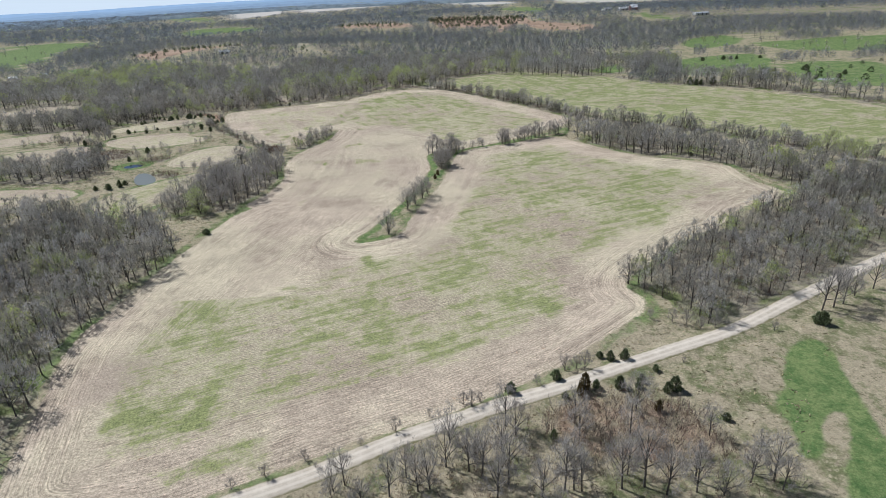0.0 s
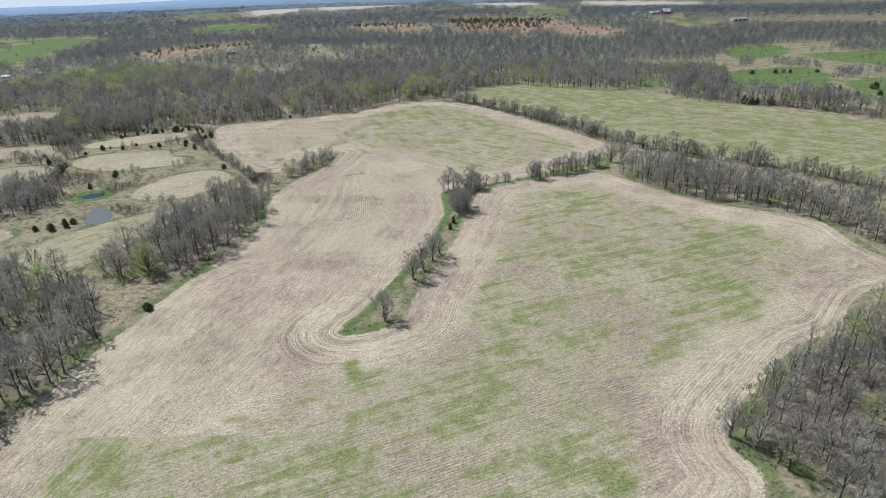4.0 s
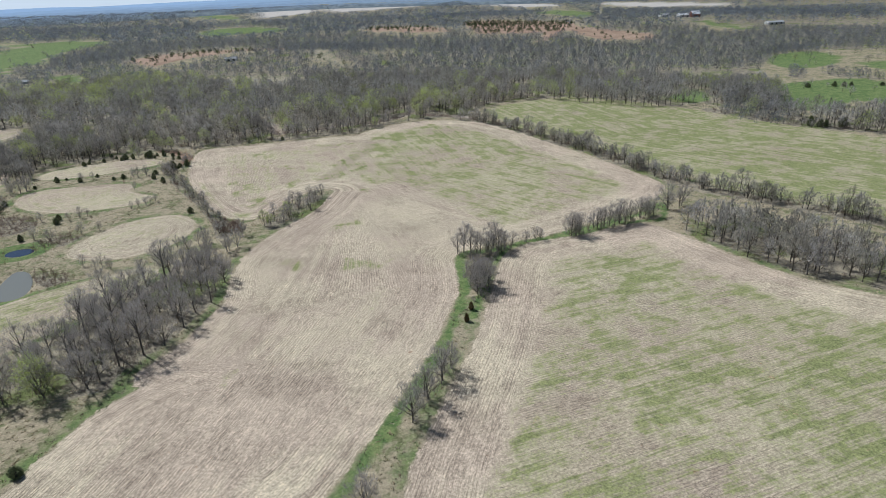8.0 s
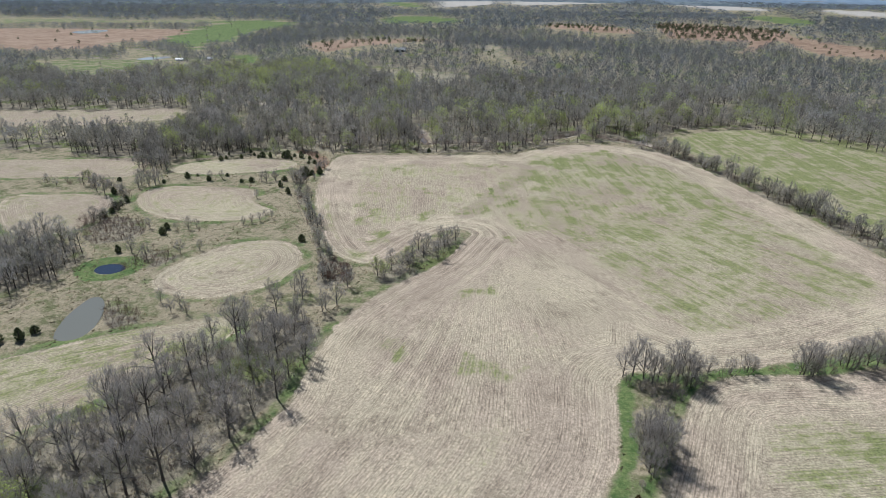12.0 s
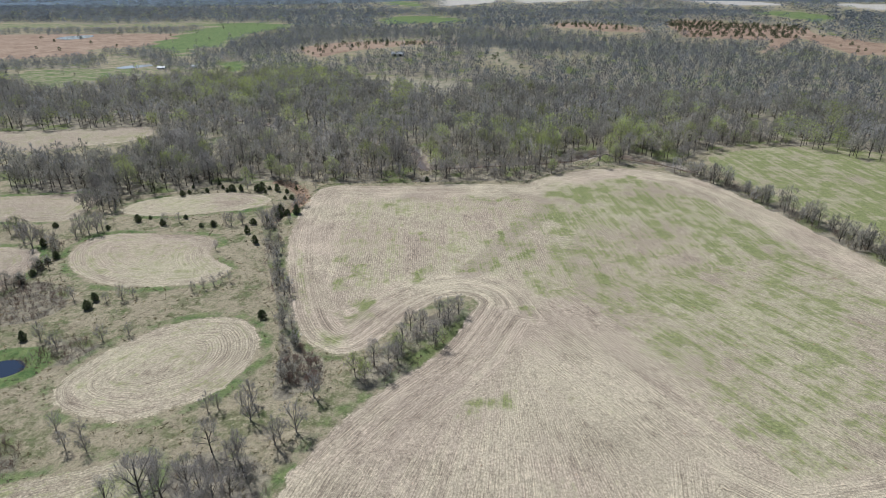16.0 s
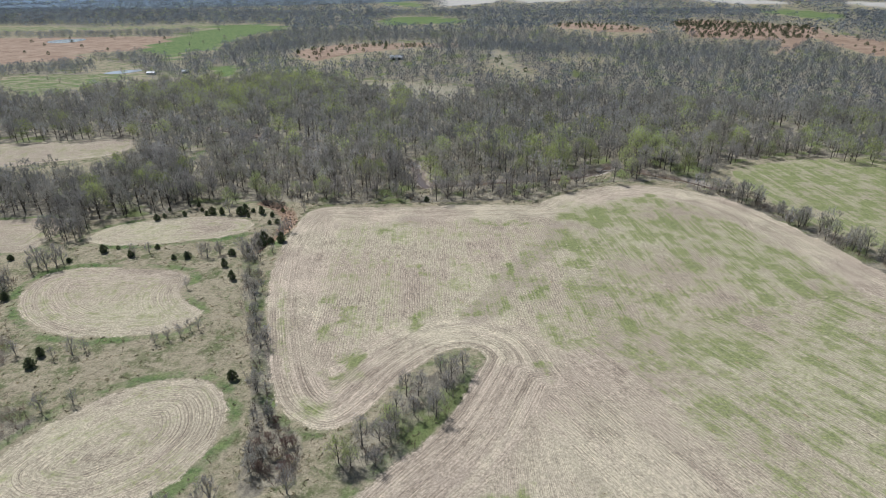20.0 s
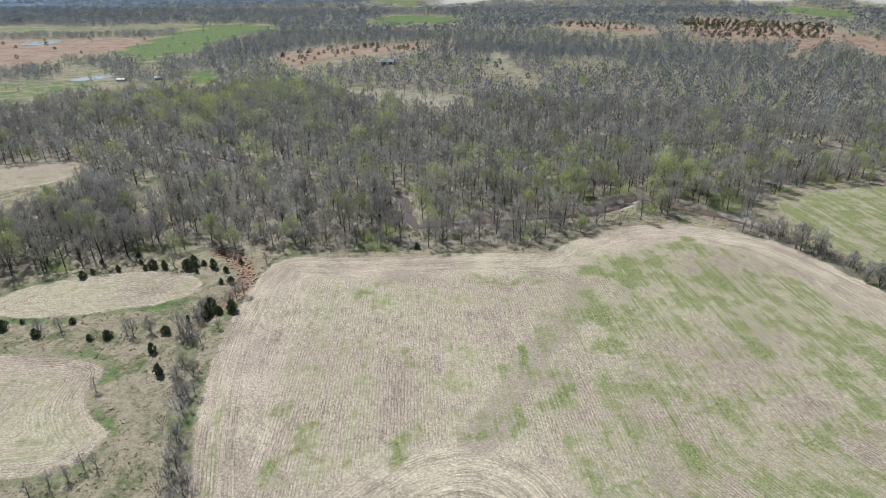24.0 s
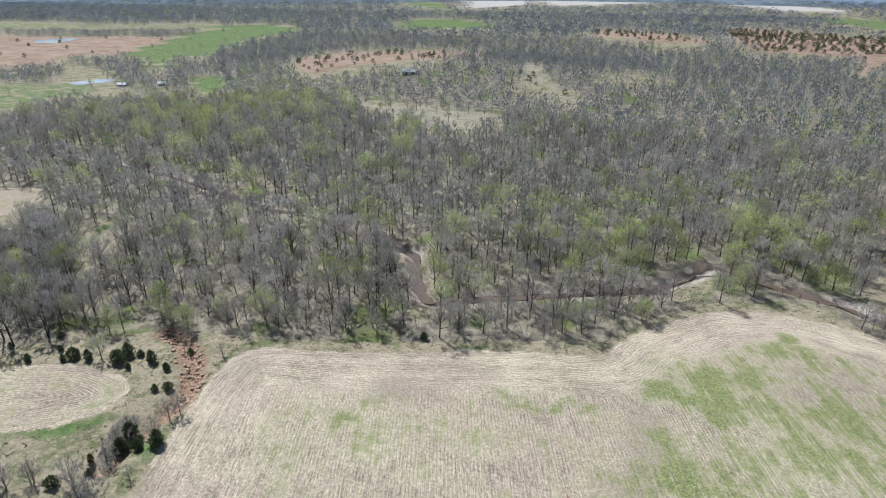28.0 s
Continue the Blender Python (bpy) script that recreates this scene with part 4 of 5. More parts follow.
def creek_mesh():
    """Shallow brown water that widens and narrows in the creek's bed."""
    p = rounded(CREEK_LINE, False, 1)
    d = np.gradient(p, axis=0)
    d /= np.linalg.norm(d, axis=1)[:, None] + 1e-9
    half = (1.5 + 0.7 * np.sin(np.arange(len(p)) * 0.37) + 0.4 * np.sin(np.arange(len(p)) * 1.1))[:, None]
    side = np.stack([-d[:, 1], d[:, 0]], 1) * half
    z = (ground_z(p[:, 0], p[:, 1]) - 1.45)[:, None]
    v = np.stack([np.hstack([p - side, z]), np.hstack([p + side, z])], 1).reshape(-1, 3)
    f = [(2 * k + 1, 2 * k, 2 * k + 2, 2 * k + 3) for k in range(len(p) - 1)]
    return sheet("creek", v, np.array(f), 4, water_material("creek_water", (0.17, 0.125, 0.09)))


tagged(new("creek", creek_mesh()), "shallow muddy brown creek winding through the wood", "creek", kind="structure")

# ---- plants ----
RNG = np.random.default_rng(5)


class Wood:
    """Collects tapered limbs and slender twigs as triangles."""

    def __init__(self):
        self.v, self.f, self.count = [], [], 0

    def tube(self, pts, radii, sides):
        base, k = self.count, sides
        ring = np.arange(sides) * 2 * math.pi / sides
        pts = np.array(pts)
        rings = []
        for n, (p, r) in enumerate(zip(pts, radii)):
            d = pts[min(n + 1, len(pts) - 1)] - pts[max(n - 1, 0)]
            d = d / (np.linalg.norm(d) + 1e-9)
            a = np.cross(d, (0.3, 0.9, 0.2) if abs(d[2]) > 0.8 else (0, 0, 1))
            a /= np.linalg.norm(a) + 1e-9
            b = np.cross(d, a)
            rings.append(p + r * (np.cos(ring)[:, None] * a + np.sin(ring)[:, None] * b))
        self.v.append(np.concatenate(rings))
        self.count += len(self.v[-1])
        for n in range(len(pts) - 1):
            for s in range(k):
                q = [base + n * k + s, base + n * k + (s + 1) % k, base + (n + 1) * k + (s + 1) % k, base + (n + 1) * k + s]
                self.f += [(q[0], q[1], q[2]), (q[0], q[2], q[3])]

    def sliver(self, p, d, width, face=None):
        base = self.count
        side = np.cross(d, RNG.normal(size=3) if face is None else face + RNG.normal(size=3) * 0.3)
        side = side / (np.linalg.norm(side) + 1e-9) * width / 2
        self.v.append(np.array([p - side, p + side, p + d]))
        self.count += 3
        self.f.append((base, base + 1, base + 2))

    def leaf(self, p, size):
        base = self.count
        a, b = RNG.normal(size=3), RNG.normal(size=3)
        self.v.append(np.array([p, p + size * a / np.linalg.norm(a), p + size * b / np.linalg.norm(b)]))
        self.count += 3
        self.f.append((base, base + 1, base + 2))

    def arrays(self):
        return (np.concatenate(self.v), np.array(self.f)) if self.v else (np.zeros((0, 3)), np.zeros((0, 3), int))


def unit(v):
    return np.asarray(v, float) / (np.linalg.norm(v) + 1e-9)


def grow(height, spread, limbs, boughs, twigs, twig_w, sides=(6, 4, 3), low=0.22, lean=0.0):
    """A bare broadleaf tree: limbs fan up from a short trunk into a dome of fine twigs. Returns trunk, crown and the twig tips."""
    trunk, crown, tips = Wood(), Wood(), []
    r0 = 0.0125 * height + 0.06
    shift = np.array([lean * 0.1 * height, RNG.normal() * 0.03 * height, 0])

    def dome(turn, tilt, size):
        """A point of the crown's outline: tilt 0 is the top, 1 the lower rim."""
        a = tilt * 2.0
        return shift + np.array([math.cos(turn) * math.sin(a) * spread, math.sin(turn) * math.sin(a) * spread, 0.53 + 0.45 * math.cos(a)]) * height * np.array([size, size, 0.5 + 0.5 * size])

    top = dome(0, 0, 0.8)
    fork = np.array([shift[0] * 0.3, shift[1] * 0.3, (low + 0.12) * height])
    trunk.tube([np.array([0, 0, -0.5]), np.array([0, 0, 0.03 * height]), fork, (fork + top) / 2, top], [r0 * 1.4, r0, r0 * 0.75, r0 * 0.4, r0 * 0.1], sides[0])
    turn = RNG.uniform(0, 6.28)
    for n in range(limbs):
        turn += 2.4 + RNG.normal() * 0.3
        tilt = 0.15 + 0.75 * (1 - (n + RNG.uniform(0, 0.8)) / limbs)
        p = np.array([0, 0, low * height]) + (fork + np.array([0, 0, 0.22 * height]) - np.array([0, 0, low * height])) * (n / limbs)
        q2 = dome(turn, tilt, RNG.uniform(0.8, 1.05))
        q1 = p + (q2 - p) * np.array([0.5, 0.5, 0.55])
        rl = r0 * 0.58 * (1 - 0.4 * n / limbs)
        if sides[1]:
            trunk.tube([p, q1, q2], [rl, rl * 0.6, rl * 0.15], sides[1])
        else:
            trunk.sliver(p, q1 - p, rl * 2.8)
            trunk.sliver(q1, q2 - q1, rl * 1.8)
        for m in range(boughs):
            s = 0.35 + 0.6 * (m + RNG.uniform(0, 0.9)) / boughs
            b = p + (q1 - p) * (s / 0.5) if s < 0.5 else q1 + (q2 - q1) * ((s - 0.5) / 0.5)
            g = dome(turn + RNG.normal() * 0.55, min(1.05, max(0.02, tilt + RNG.normal() * 0.25)), RNG.uniform(0.65, 1.02))
            g = b + (g - b) * min(1.0, 0.34 * height / (np.linalg.norm(g - b) + 1e-6))
            c = b + (g - b) * np.array([0.55, 0.55, 0.45])
            if sides[2]:
                crown.tube([b, c, g], [rl * 0.36, rl * 0.22, 0.015], sides[2])
            else:
                crown.sliver(b, g - b, rl * 0.8)
            for w in range(twigs):
                a = b + (g - b) * RNG.uniform(0.1, 1.0) + RNG.normal(size=3) * 0.02 * height
                out = unit(a - shift - np.array([0, 0, 0.22 * height]))
                t = unit(out * 0.6 + np.array([0, 0, 0.32]) + RNG.normal(size=3) * 0.5) * height * RNG.uniform(0.05, 0.12)
                crown.sliver(a, t, twig_w, out * 0.5)
                tips.append(a + t * RNG.uniform(0.4, 1))
    return trunk.arrays(), crown.arrays(), np.array(tips)


def leaves_on(tips, count, size, loose=0.5):
    w = Wood()
    for n in RNG.integers(0, len(tips), count):
        w.leaf(tips[n] + RNG.normal(size=3) * loose, size * RNG.uniform(0.6, 1.3))
    return w.arrays()


def cedar_arrays(height, width, count):
    """A red cedar: short trunk and dense upright sprays in an uneven cone."""
    trunk, crown = Wood(), Wood()
    trunk.tube([np.array([0, 0, -0.4]), np.array([0, 0, height * 0.35]), np.array([0, 0, height * 0.9])], [0.12 * width, 0.09 * width, 0.02], 5)
    lumps = RNG.uniform(0.75, 1.25, 9)
    for n in range(count):
        k = RNG.uniform(0, 1) ** 1.3
        turn = RNG.uniform(0, 2 * math.pi)
        r = width / 2 * (1 - k ** 2.0) ** 0.75 * min(1, 0.62 + k * 1.6) * lumps[int(turn * 9 / 6.2832) % 9] * RNG.uniform(0.45, 1.0)
        p = np.array([math.cos(turn) * r, math.sin(turn) * r, height * (0.05 + 0.9 * k)])
        d = unit(np.array([math.cos(turn) * 0.6, math.sin(turn) * 0.6, 1.0]) + RNG.normal(size=3) * 0.3)
        crown.sliver(p - d * 0.15, d * RNG.uniform(0.35, 0.75), RNG.uniform(0.22, 0.42))
    return trunk.arrays(), crown.arrays()


def shrub_arrays(height, stems, twigs, width):
    w = Wood()
    for s in range(stems):
        turn = RNG.uniform(0, 6.28)
        p = np.array([math.cos(turn), math.sin(turn), 0]) * RNG.uniform(0, 0.3) * height
        d = unit(np.array([math.cos(turn) * 0.36, math.sin(turn) * 0.36, 1.0]) + RNG.normal(size=3) * 0.14)
        g = p + d * height * RNG.uniform(0.6, 1.0)
        if width < 0.08:
            w.tube([p - d * 0.2, (p + g) / 2, g], [0.035, 0.022, 0.008], 3)
        else:
            w.sliver(p - d * 0.2, g - p, 0.07)
        for t in range(twigs):
            a = p + (g - p) * RNG.uniform(0.25, 1)
            w.sliver(a, unit(d * 0.8 + unit(RNG.normal(size=3)) * 0.6) * height * RNG.uniform(0.09, 0.2), width)
    return w.arrays()


BARK = simple("bark", (0.13, 0.116, 0.103), 0.95, 0.35, 1.5)
BRUSHWOOD = simple("brush_twigs", (0.35, 0.315, 0.285), 0.9, 0.2, 0.6, thin=0.25)
TWIGS = simple("twigs", (0.42, 0.39, 0.36), 0.9, 0.2, 0.6, thin=0.35)
TWIGS_RED = simple("red_twigs", (0.27, 0.175, 0.145), 0.9, 0.2, 0.6, thin=0.2)
LEAVES = simple("young_leaves", (0.54, 0.62, 0.22), 0.7, 0.25, 1.0, thin=0.4)
CEDAR = simple("cedar_green", (0.16, 0.19, 0.10), 0.8, 0.35, 1.5, thin=0.15)
CEDAR_BROWN = simple("cedar_bronze", (0.16, 0.12, 0.055), 0.8, 0.35, 1.5, thin=0.15)


def child(name, arrays, material, parent, label=""):
    ob = new(name, sheet(name, *arrays, 3, material))
    ob.parent = parent
    return tagged(ob, label)


def prototype(name, parts, label, category, group):
    root = new(name)
    root.empty_display_size = 0.5
    for part_name, arrays, material, part_label in parts:
        child(part_name, arrays, material, root, part_label)
    return tagged(root, label, category, group)


BARE = [grow(h, s, l, b, t, w, low=lo, lean=ln) for h, s, l, b, t, w, lo, ln in (
    (14, 0.36, 8, 6, 17, 0.085, 0.16, 0.2), (15, 0.32, 8, 6, 17, 0.085, 0.24, 0.6), (13, 0.42, 9, 6, 17, 0.085, 0.08, -0.4),
    (16, 0.29, 8, 6, 17, 0.085, 0.28, 0.0), (12, 0.40, 9, 6, 17, 0.085, 0.06, 0.9))]
placed = {}


def place(kind, x, y, size=1.0, turn=None, squash=1.0):
    """One plant of a kind at a place on the ground: the first is the prototype itself, the others are copies."""
    root, used = placed[kind]
    turn = RNG.uniform(0, 360) if turn is None else turn
    s = size
    m = pose(x, y, z_at(x, y) - 0.05, 0, 0, turn)
    if used:
        root = copy_thing(root, m)
    root.matrix_basis = m @ Matrix.Diagonal((s * squash, s * squash, s, 1))
    placed[kind][1] = True
    return root


for n, (trunk, crown, tips) in enumerate(BARE):
    placed["bare%d" % n] = [prototype("bare_tree", (("trunk", trunk, BARK, ""), ("crown", crown, TWIGS, "fine leafless grey-brown twigs")),
                                      "leafless grey-brown broadleaf tree in early spring", "tree", "bare trees"), False]
for n, k in enumerate((0, 2, 4)):
    trunk, crown, tips = BARE[k]
    placed["leaf%d" % n] = [prototype("budding_tree", (("trunk", trunk, BARK, ""), ("branch", crown, TWIGS, "bare spreading branches"),
                                                       ("crown", leaves_on(tips, 1700, 0.3), LEAVES, "young yellow-green leaves")),
                                      "broadleaf tree with young yellow-green leaves", "tree", "budding trees"), False]
for n, (h, w, c, m) in enumerate(((3.5, 3.0, 460, CEDAR), (2.9, 2.9, 380, CEDAR), (4.2, 2.6, 420, CEDAR_BROWN))):
    trunk, crown = cedar_arrays(h, w, c)
    placed["cedar%d" % n] = [prototype("cedar", (("trunk", trunk, BARK, ""), ("crown", crown, m, "dense evergreen sprays")),
                                       "small bronze-green red cedar" if n == 2 else "small dark evergreen red cedar", "cedar", "cedars"), False]
for n, low in enumerate((0.02, 0.05)):
    trunk, crown, tips = grow(5.5, 0.3 + 0.05 * n, 8, 4, 15, 0.06, low=low)
    whole = (np.concatenate([trunk[0], crown[0]]), np.concatenate([trunk[1], crown[1] + len(trunk[0])]))
    placed["bush%d" % n] = [tagged(new("sapling", sheet("sapling", *whole, 3, TWIGS)), "small leafless many-stemmed grey sapling in rough grass", "sapling", "saplings"), False]
for n, (h, spread, limbs, m) in enumerate(((3.0, 0.46, 9, BRUSHWOOD), (2.6, 0.5, 10, TWIGS_RED), (4.2, 0.4, 9, BRUSHWOOD))):
    trunk, crown, tips = grow(h, spread, limbs, 5, 14, 0.05, (3, 3, 0), low=0.01)
    whole = (np.concatenate([trunk[0], crown[0]]), np.concatenate([trunk[1], crown[1] + len(trunk[0])]))
    root = new("shrub", sheet("shrub", *whole, 3, m))
    placed["shrub%d" % n] = [tagged(root, "leafless reddish-brown thicket shrub" if n == 1 else "leafless grey-brown shrub with many stems", "shrub", "shrubs"), False]


def scatter(outline, gap, jitter=0.42, keep=1.0):
    """Places spread over an outline, about gap metres apart."""
    p = rounded(outline, rounds=1)
    (x0, y0), (x1, y1) = p.min(0), p.max(0)
    gx, gy = np.meshgrid(np.arange(x0, x1, gap), np.arange(y0, y1, gap))
    x = gx.ravel() + RNG.uniform(-jitter, jitter, gx.size) * gap
    y = gy.ravel() + RNG.uniform(-jitter, jitter, gx.size) * gap
    k = inside(p, x, y) & (RNG.uniform(size=x.size) < keep)
    return x[k], y[k]


def along(line, gap, half):
    p = rounded(line, False, 1)
    out = []
    for a, b in zip(p[:-1], p[1:]):
        d = b - a
        for _ in range(max(1, int(np.linalg.norm(d) / gap + RNG.uniform()))):
            out.append(a + d * RNG.uniform() + RNG.uniform(-half, half, 2))
    return out


def free(x, y, clear=1.5):
    """True off the crops, the road and the water."""
    return in_crop(x, y) < -clear and on_grid(road_d, x, y) > 5.5 and on_grid(pond_d, x, y) < 0


def any_bare():
    return "bare%d" % RNG.integers(0, 5)


joined_x, joined_y, joined_s, joined_k = [], [], [], []


def join(x, y, size, kind):
    """Keeps a plant for the joined thickets."""
    joined_x.append(x), joined_y.append(y), joined_s.append(size), joined_k.append(kind)


def budding(share):
    return "leaf%d" % RNG.integers(0, 3) if RNG.uniform() < share else any_bare()


for outline, gap, lo, hi, own in ((WOOD_W2, 6.2, 0.55, 1.1, True), (WOOD_S, 11.0, 0.5, 0.9, True), (CLUMP, 5.0, 0.4, 0.6, True),
                                  (WOOD_W1, 5.7, 0.55, 1.05, False), (WOOD_E1, 5.2, 0.42, 0.8, False), (WOOD_E2, 5.6, 0.65, 1.0, False),
                                  (WOOD_W3, 5.4, 0.6, 0.9, False), (WOOD_W6, 6.0, 0.75, 1.15, False), (WOOD_W4, 5.0, 0.5, 0.85, False), (WOOD_W5, 4.0, 0.5, 0.8, False)):
    for x, y in zip(*scatter(outline, gap)):
        if free(x, y):
            if own:
                place(budding(0.05), x, y, RNG.uniform(lo, hi))
            else:
                join(x, y, RNG.uniform(lo, hi), 3 + (RNG.uniform() < 0.03))
for line, gap, half, lo, hi in (([(-6, 597)] + HEDGE_E, 1.8, 5.0, 0.5, 0.9), (HEDGE_W, 2.4, 3.0, 0.25, 0.55), (HEDGE_F, 3.5, 5.0, 0.32, 0.6), (HEDGE_P, 3.5, 3.0, 0.3, 0.6)):
    for x, y in along(line, gap, half):
        if in_crop(x, y) < 0.5:
            join(x, y, RNG.uniform(lo, hi) * 1.15, 5) if RNG.uniform() < 0.75 else join(x, y, RNG.uniform(lo, hi), 3 + (RNG.uniform() < 0.04))
for outline, gap, red_share in ((WOOD_W1, 3.8, 0.4), (WOOD_W2, 3.0, 0.4), (WOOD_S, 2.6, 0.75), (WOOD_E1, 2.5, 0.35), (WOOD_E2, 5.0, 0.2), (CLUMP, 3.0, 0.3),
                                (THICKET_A, 1.9, 0.95), (THICKET_B, 1.9, 0.9), (THICKET_C, 1.8, 0.95), (THICKET_D, 1.8, 0.9), (THICKET_E, 3.0, 0.3), (BRUSH, 1.8, 0.8)):
    for x, y in zip(*scatter(outline, gap)):
        if free(x, y, 0.6):
            join(x, y, RNG.uniform(0.45, 1.05), 1 if RNG.uniform() < red_share else RNG.integers(0, 2) * 2)
for line, gap, half in ((HEDGE_P, 2.0, 3.5), (HEDGE_W, 2.0, 3.4), ([(-6, 597)] + HEDGE_E, 1.0, 5.5), (HEDGE_N, 4.0, 2.0), (HEDGE_F, 1.6, 6.0)):
    for x, y in along(line, gap, half):
        if in_crop(x, y) < 0.3:
            join(x, y, RNG.uniform(0.6, 1.45), RNG.integers(0, 3))
# scattered scrub over the rough pasture
for x, y in zip(*scatter([(-235, 300), (-120, 340), (-110, 360), (-165, 470), (-250, 480), (-260, 400)], 6.5, 0.5, 0.55)):
    if free(x, y) and on_grid(plots, x, y) < -1:
        join(x, y, RNG.uniform(0.2, 0.5), RNG.integers(0, 3))


# ---- the woods beyond, joined ----
NEAR = [grow(14, RNG.uniform(0.31, 0.42), 7, 5, 8, 0.215, (4, 3, 0), RNG.uniform(0.12, 0.28), RNG.normal() * 0.5) for _ in range(6)]
BUSHY = [grow(9, RNG.uniform(0.30, 0.38), 8, 4, 11, 0.16, (3, 3, 0), 0.03, RNG.normal() * 0.3) for _ in range(3)]
MID = [grow(14, RNG.uniform(0.33, 0.43), 6, 4, 8, 0.31, (3, 0, 0), RNG.uniform(0.14, 0.26), RNG.normal() * 0.4) for _ in range(6)]


def clump_arrays(twigs, width, length):
    """A far tree: a stem and an open dome of slender boughs."""
    trunk, crown, tips = Wood(), Wood(), []
    trunk.sliver(np.array([0, 0, -0.5]), np.array([0, 0, 9.0]), 0.3)
    wide, lean = RNG.uniform(3.6, 4.8), RNG.normal(size=2) * 0.5
    for n in range(twigs):
        u = unit(RNG.normal(size=3) + np.array([0, 0, 0.3]))
        p = np.array([u[0] * wide + lean[0], u[1] * wide + lean[1], 6.6 + u[2] * 5.8]) * np.array([1, 1, RNG.uniform(0.85, 1.0)])
        d = unit(np.array([u[0] * 0.7, u[1] * 0.7, 1.0]) + RNG.normal(size=3) * 0.35) * RNG.uniform(0.45, 1.0) * length
        crown.sliver(p - d * 0.5, d, width, u)
        tips.append(p)
    return trunk.arrays(), crown.arrays(), np.array(tips)


FAR = [clump_arrays(46, 0.75, 2.3) for _ in range(5)]
SPECK = [clump_arrays(24, 1.1, 3.0) for _ in range(5)]


def blend_parts(tree, leaves=None):
    """Trunk, crown and leaves in one array, with a part number for each face."""
    v, f, m, base = [], [], [], 0
    for part_number, (pv, pf) in enumerate((tree[0], tree[1], leaves or (np.zeros((0, 3)), np.zeros((0, 3), int)))):
        v.append(pv), f.append(pf + base), m.append(np.full(len(pf), part_number))
        base += len(pv)
    return np.concatenate(v), np.concatenate(f), np.concatenate(m)


def woodland(name, templates, x, y, sizes, label, widths=None, pick=None, far=None):
    """Many trees in one mesh: template after template turned, scaled and set on the ground."""
    x, y, sizes = np.asarray(x), np.asarray(y), np.asarray(sizes)
    if pick is None:
        # budding trees stand in groups
        patch = np.array([noise.noise((a * 0.012, b * 0.012, 3.0)) for a, b in zip(x, y)])
        leafy = RNG.uniform(size=len(x)) < 0.035 + 0.22 * smooth((patch - 0.1) / 0.5) + 0.4 * np.exp(-((x + 400) / 110) ** 2 - ((y - 790) / 110) ** 2) + 0.35 * np.exp(-((x + 70) / 90) ** 2 - ((y - 625) / 45) ** 2)
        bare = len(templates) // 2
        pick = RNG.integers(0, bare, len(x)) + np.where(leafy, bare, 0)
    turn = RNG.uniform(0, 2 * math.pi, len(x))
    tones = RNG.uniform(0.6, 1.3, len(x))
    widths = sizes if widths is None else widths
    z = on_grid(Z, x, y)
    vs, fs, ms, ts, base = [], [], [], [], 0
    for n, (v, f, m) in enumerate(templates):
        k = np.flatnonzero(pick == n)
        if not len(k):
            continue
        c, s = np.cos(turn[k])[:, None], np.sin(turn[k])[:, None]
        w = widths[k][:, None]
        p = np.stack([(v[:, 0] * c - v[:, 1] * s) * w + x[k][:, None], (v[:, 0] * s + v[:, 1] * c) * w + y[k][:, None], v[:, 2] * sizes[k][:, None] + z[k][:, None]], 2)
        vs.append(p.reshape(-1, 3))
        fs.append((f[None] + (np.arange(len(k)) * len(v))[:, None, None] + base).reshape(-1, 3))
        ms.append(np.tile(m, len(k)))
        ts.append(np.repeat(tones[k], len(v)))
        base += len(k) * len(v)
    me = sheet(name, np.concatenate(vs), np.concatenate(fs), 3, WOOD_BARK, (("tone", np.concatenate(ts)),))
    for m in (far or WOOD_TWIGS, WOOD_LEAVES, WOOD_RED, WOOD_CEDAR, STRAW, WOOD_BROWN):
        me.materials.append(m)
    me.polygons.foreach_set("material_index", np.concatenate(ms).astype(np.int32))
    return tagged(new(name, me), label, "woodland", kind="stuff")


WOOD_BARK, WOOD_TWIGS = tinted("wood_bark", (0.115, 0.105, 0.096)), tinted("wood_twigs", (0.455, 0.43, 0.405), thin=0.35)
WOOD_BROWN = tinted("wood_brown_twigs", (0.32, 0.285, 0.255), thin=0.25)
BELT_TWIGS = tinted("belt_twigs", (0.42, 0.402, 0.385), thin=0.3)
STRAW = tinted("straw", (0.46, 0.40, 0.28), thin=0.3)
WOOD_CEDAR = tinted("wood_cedar", (0.10, 0.125, 0.07), thin=0.15)
# far and distant twigs are blued: haze is put into their base colour
WOOD_LEAVES, WOOD_RED, FAR_HAZE_TWIGS = tinted("wood_leaves", (0.54, 0.62, 0.22), 0.7, 0.4), tinted("wood_red_twigs", (0.255, 0.185, 0.16), thin=0.2), tinted("far_haze_twigs", (0.25, 0.266, 0.295), thin=0.4)
DISTANT_HAZE_TWIGS = tinted("distant_haze_twigs", (0.215, 0.245, 0.295), thin=0.4)
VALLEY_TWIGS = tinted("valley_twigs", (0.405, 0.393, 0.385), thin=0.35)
EDGE = np.array(EDGE_LINE)


def forest_points(x0, x1, y0, y1, gap, keep=1.0):
    x, y = scatter([(x0, y0), (x1, y0), (x1, y1), (x0, y1)], gap, 0.48, keep)
    k = in_forest(x, y) & (in_crop(x, y) < -1) & (x > -1.62 * np.maximum(y - 400, 0) - 320) & (x < 0.8 * y + 50)
    return x[k], y[k]


def only(arrays, number):
    return arrays[0], arrays[1], np.full(len(arrays[1]), number)


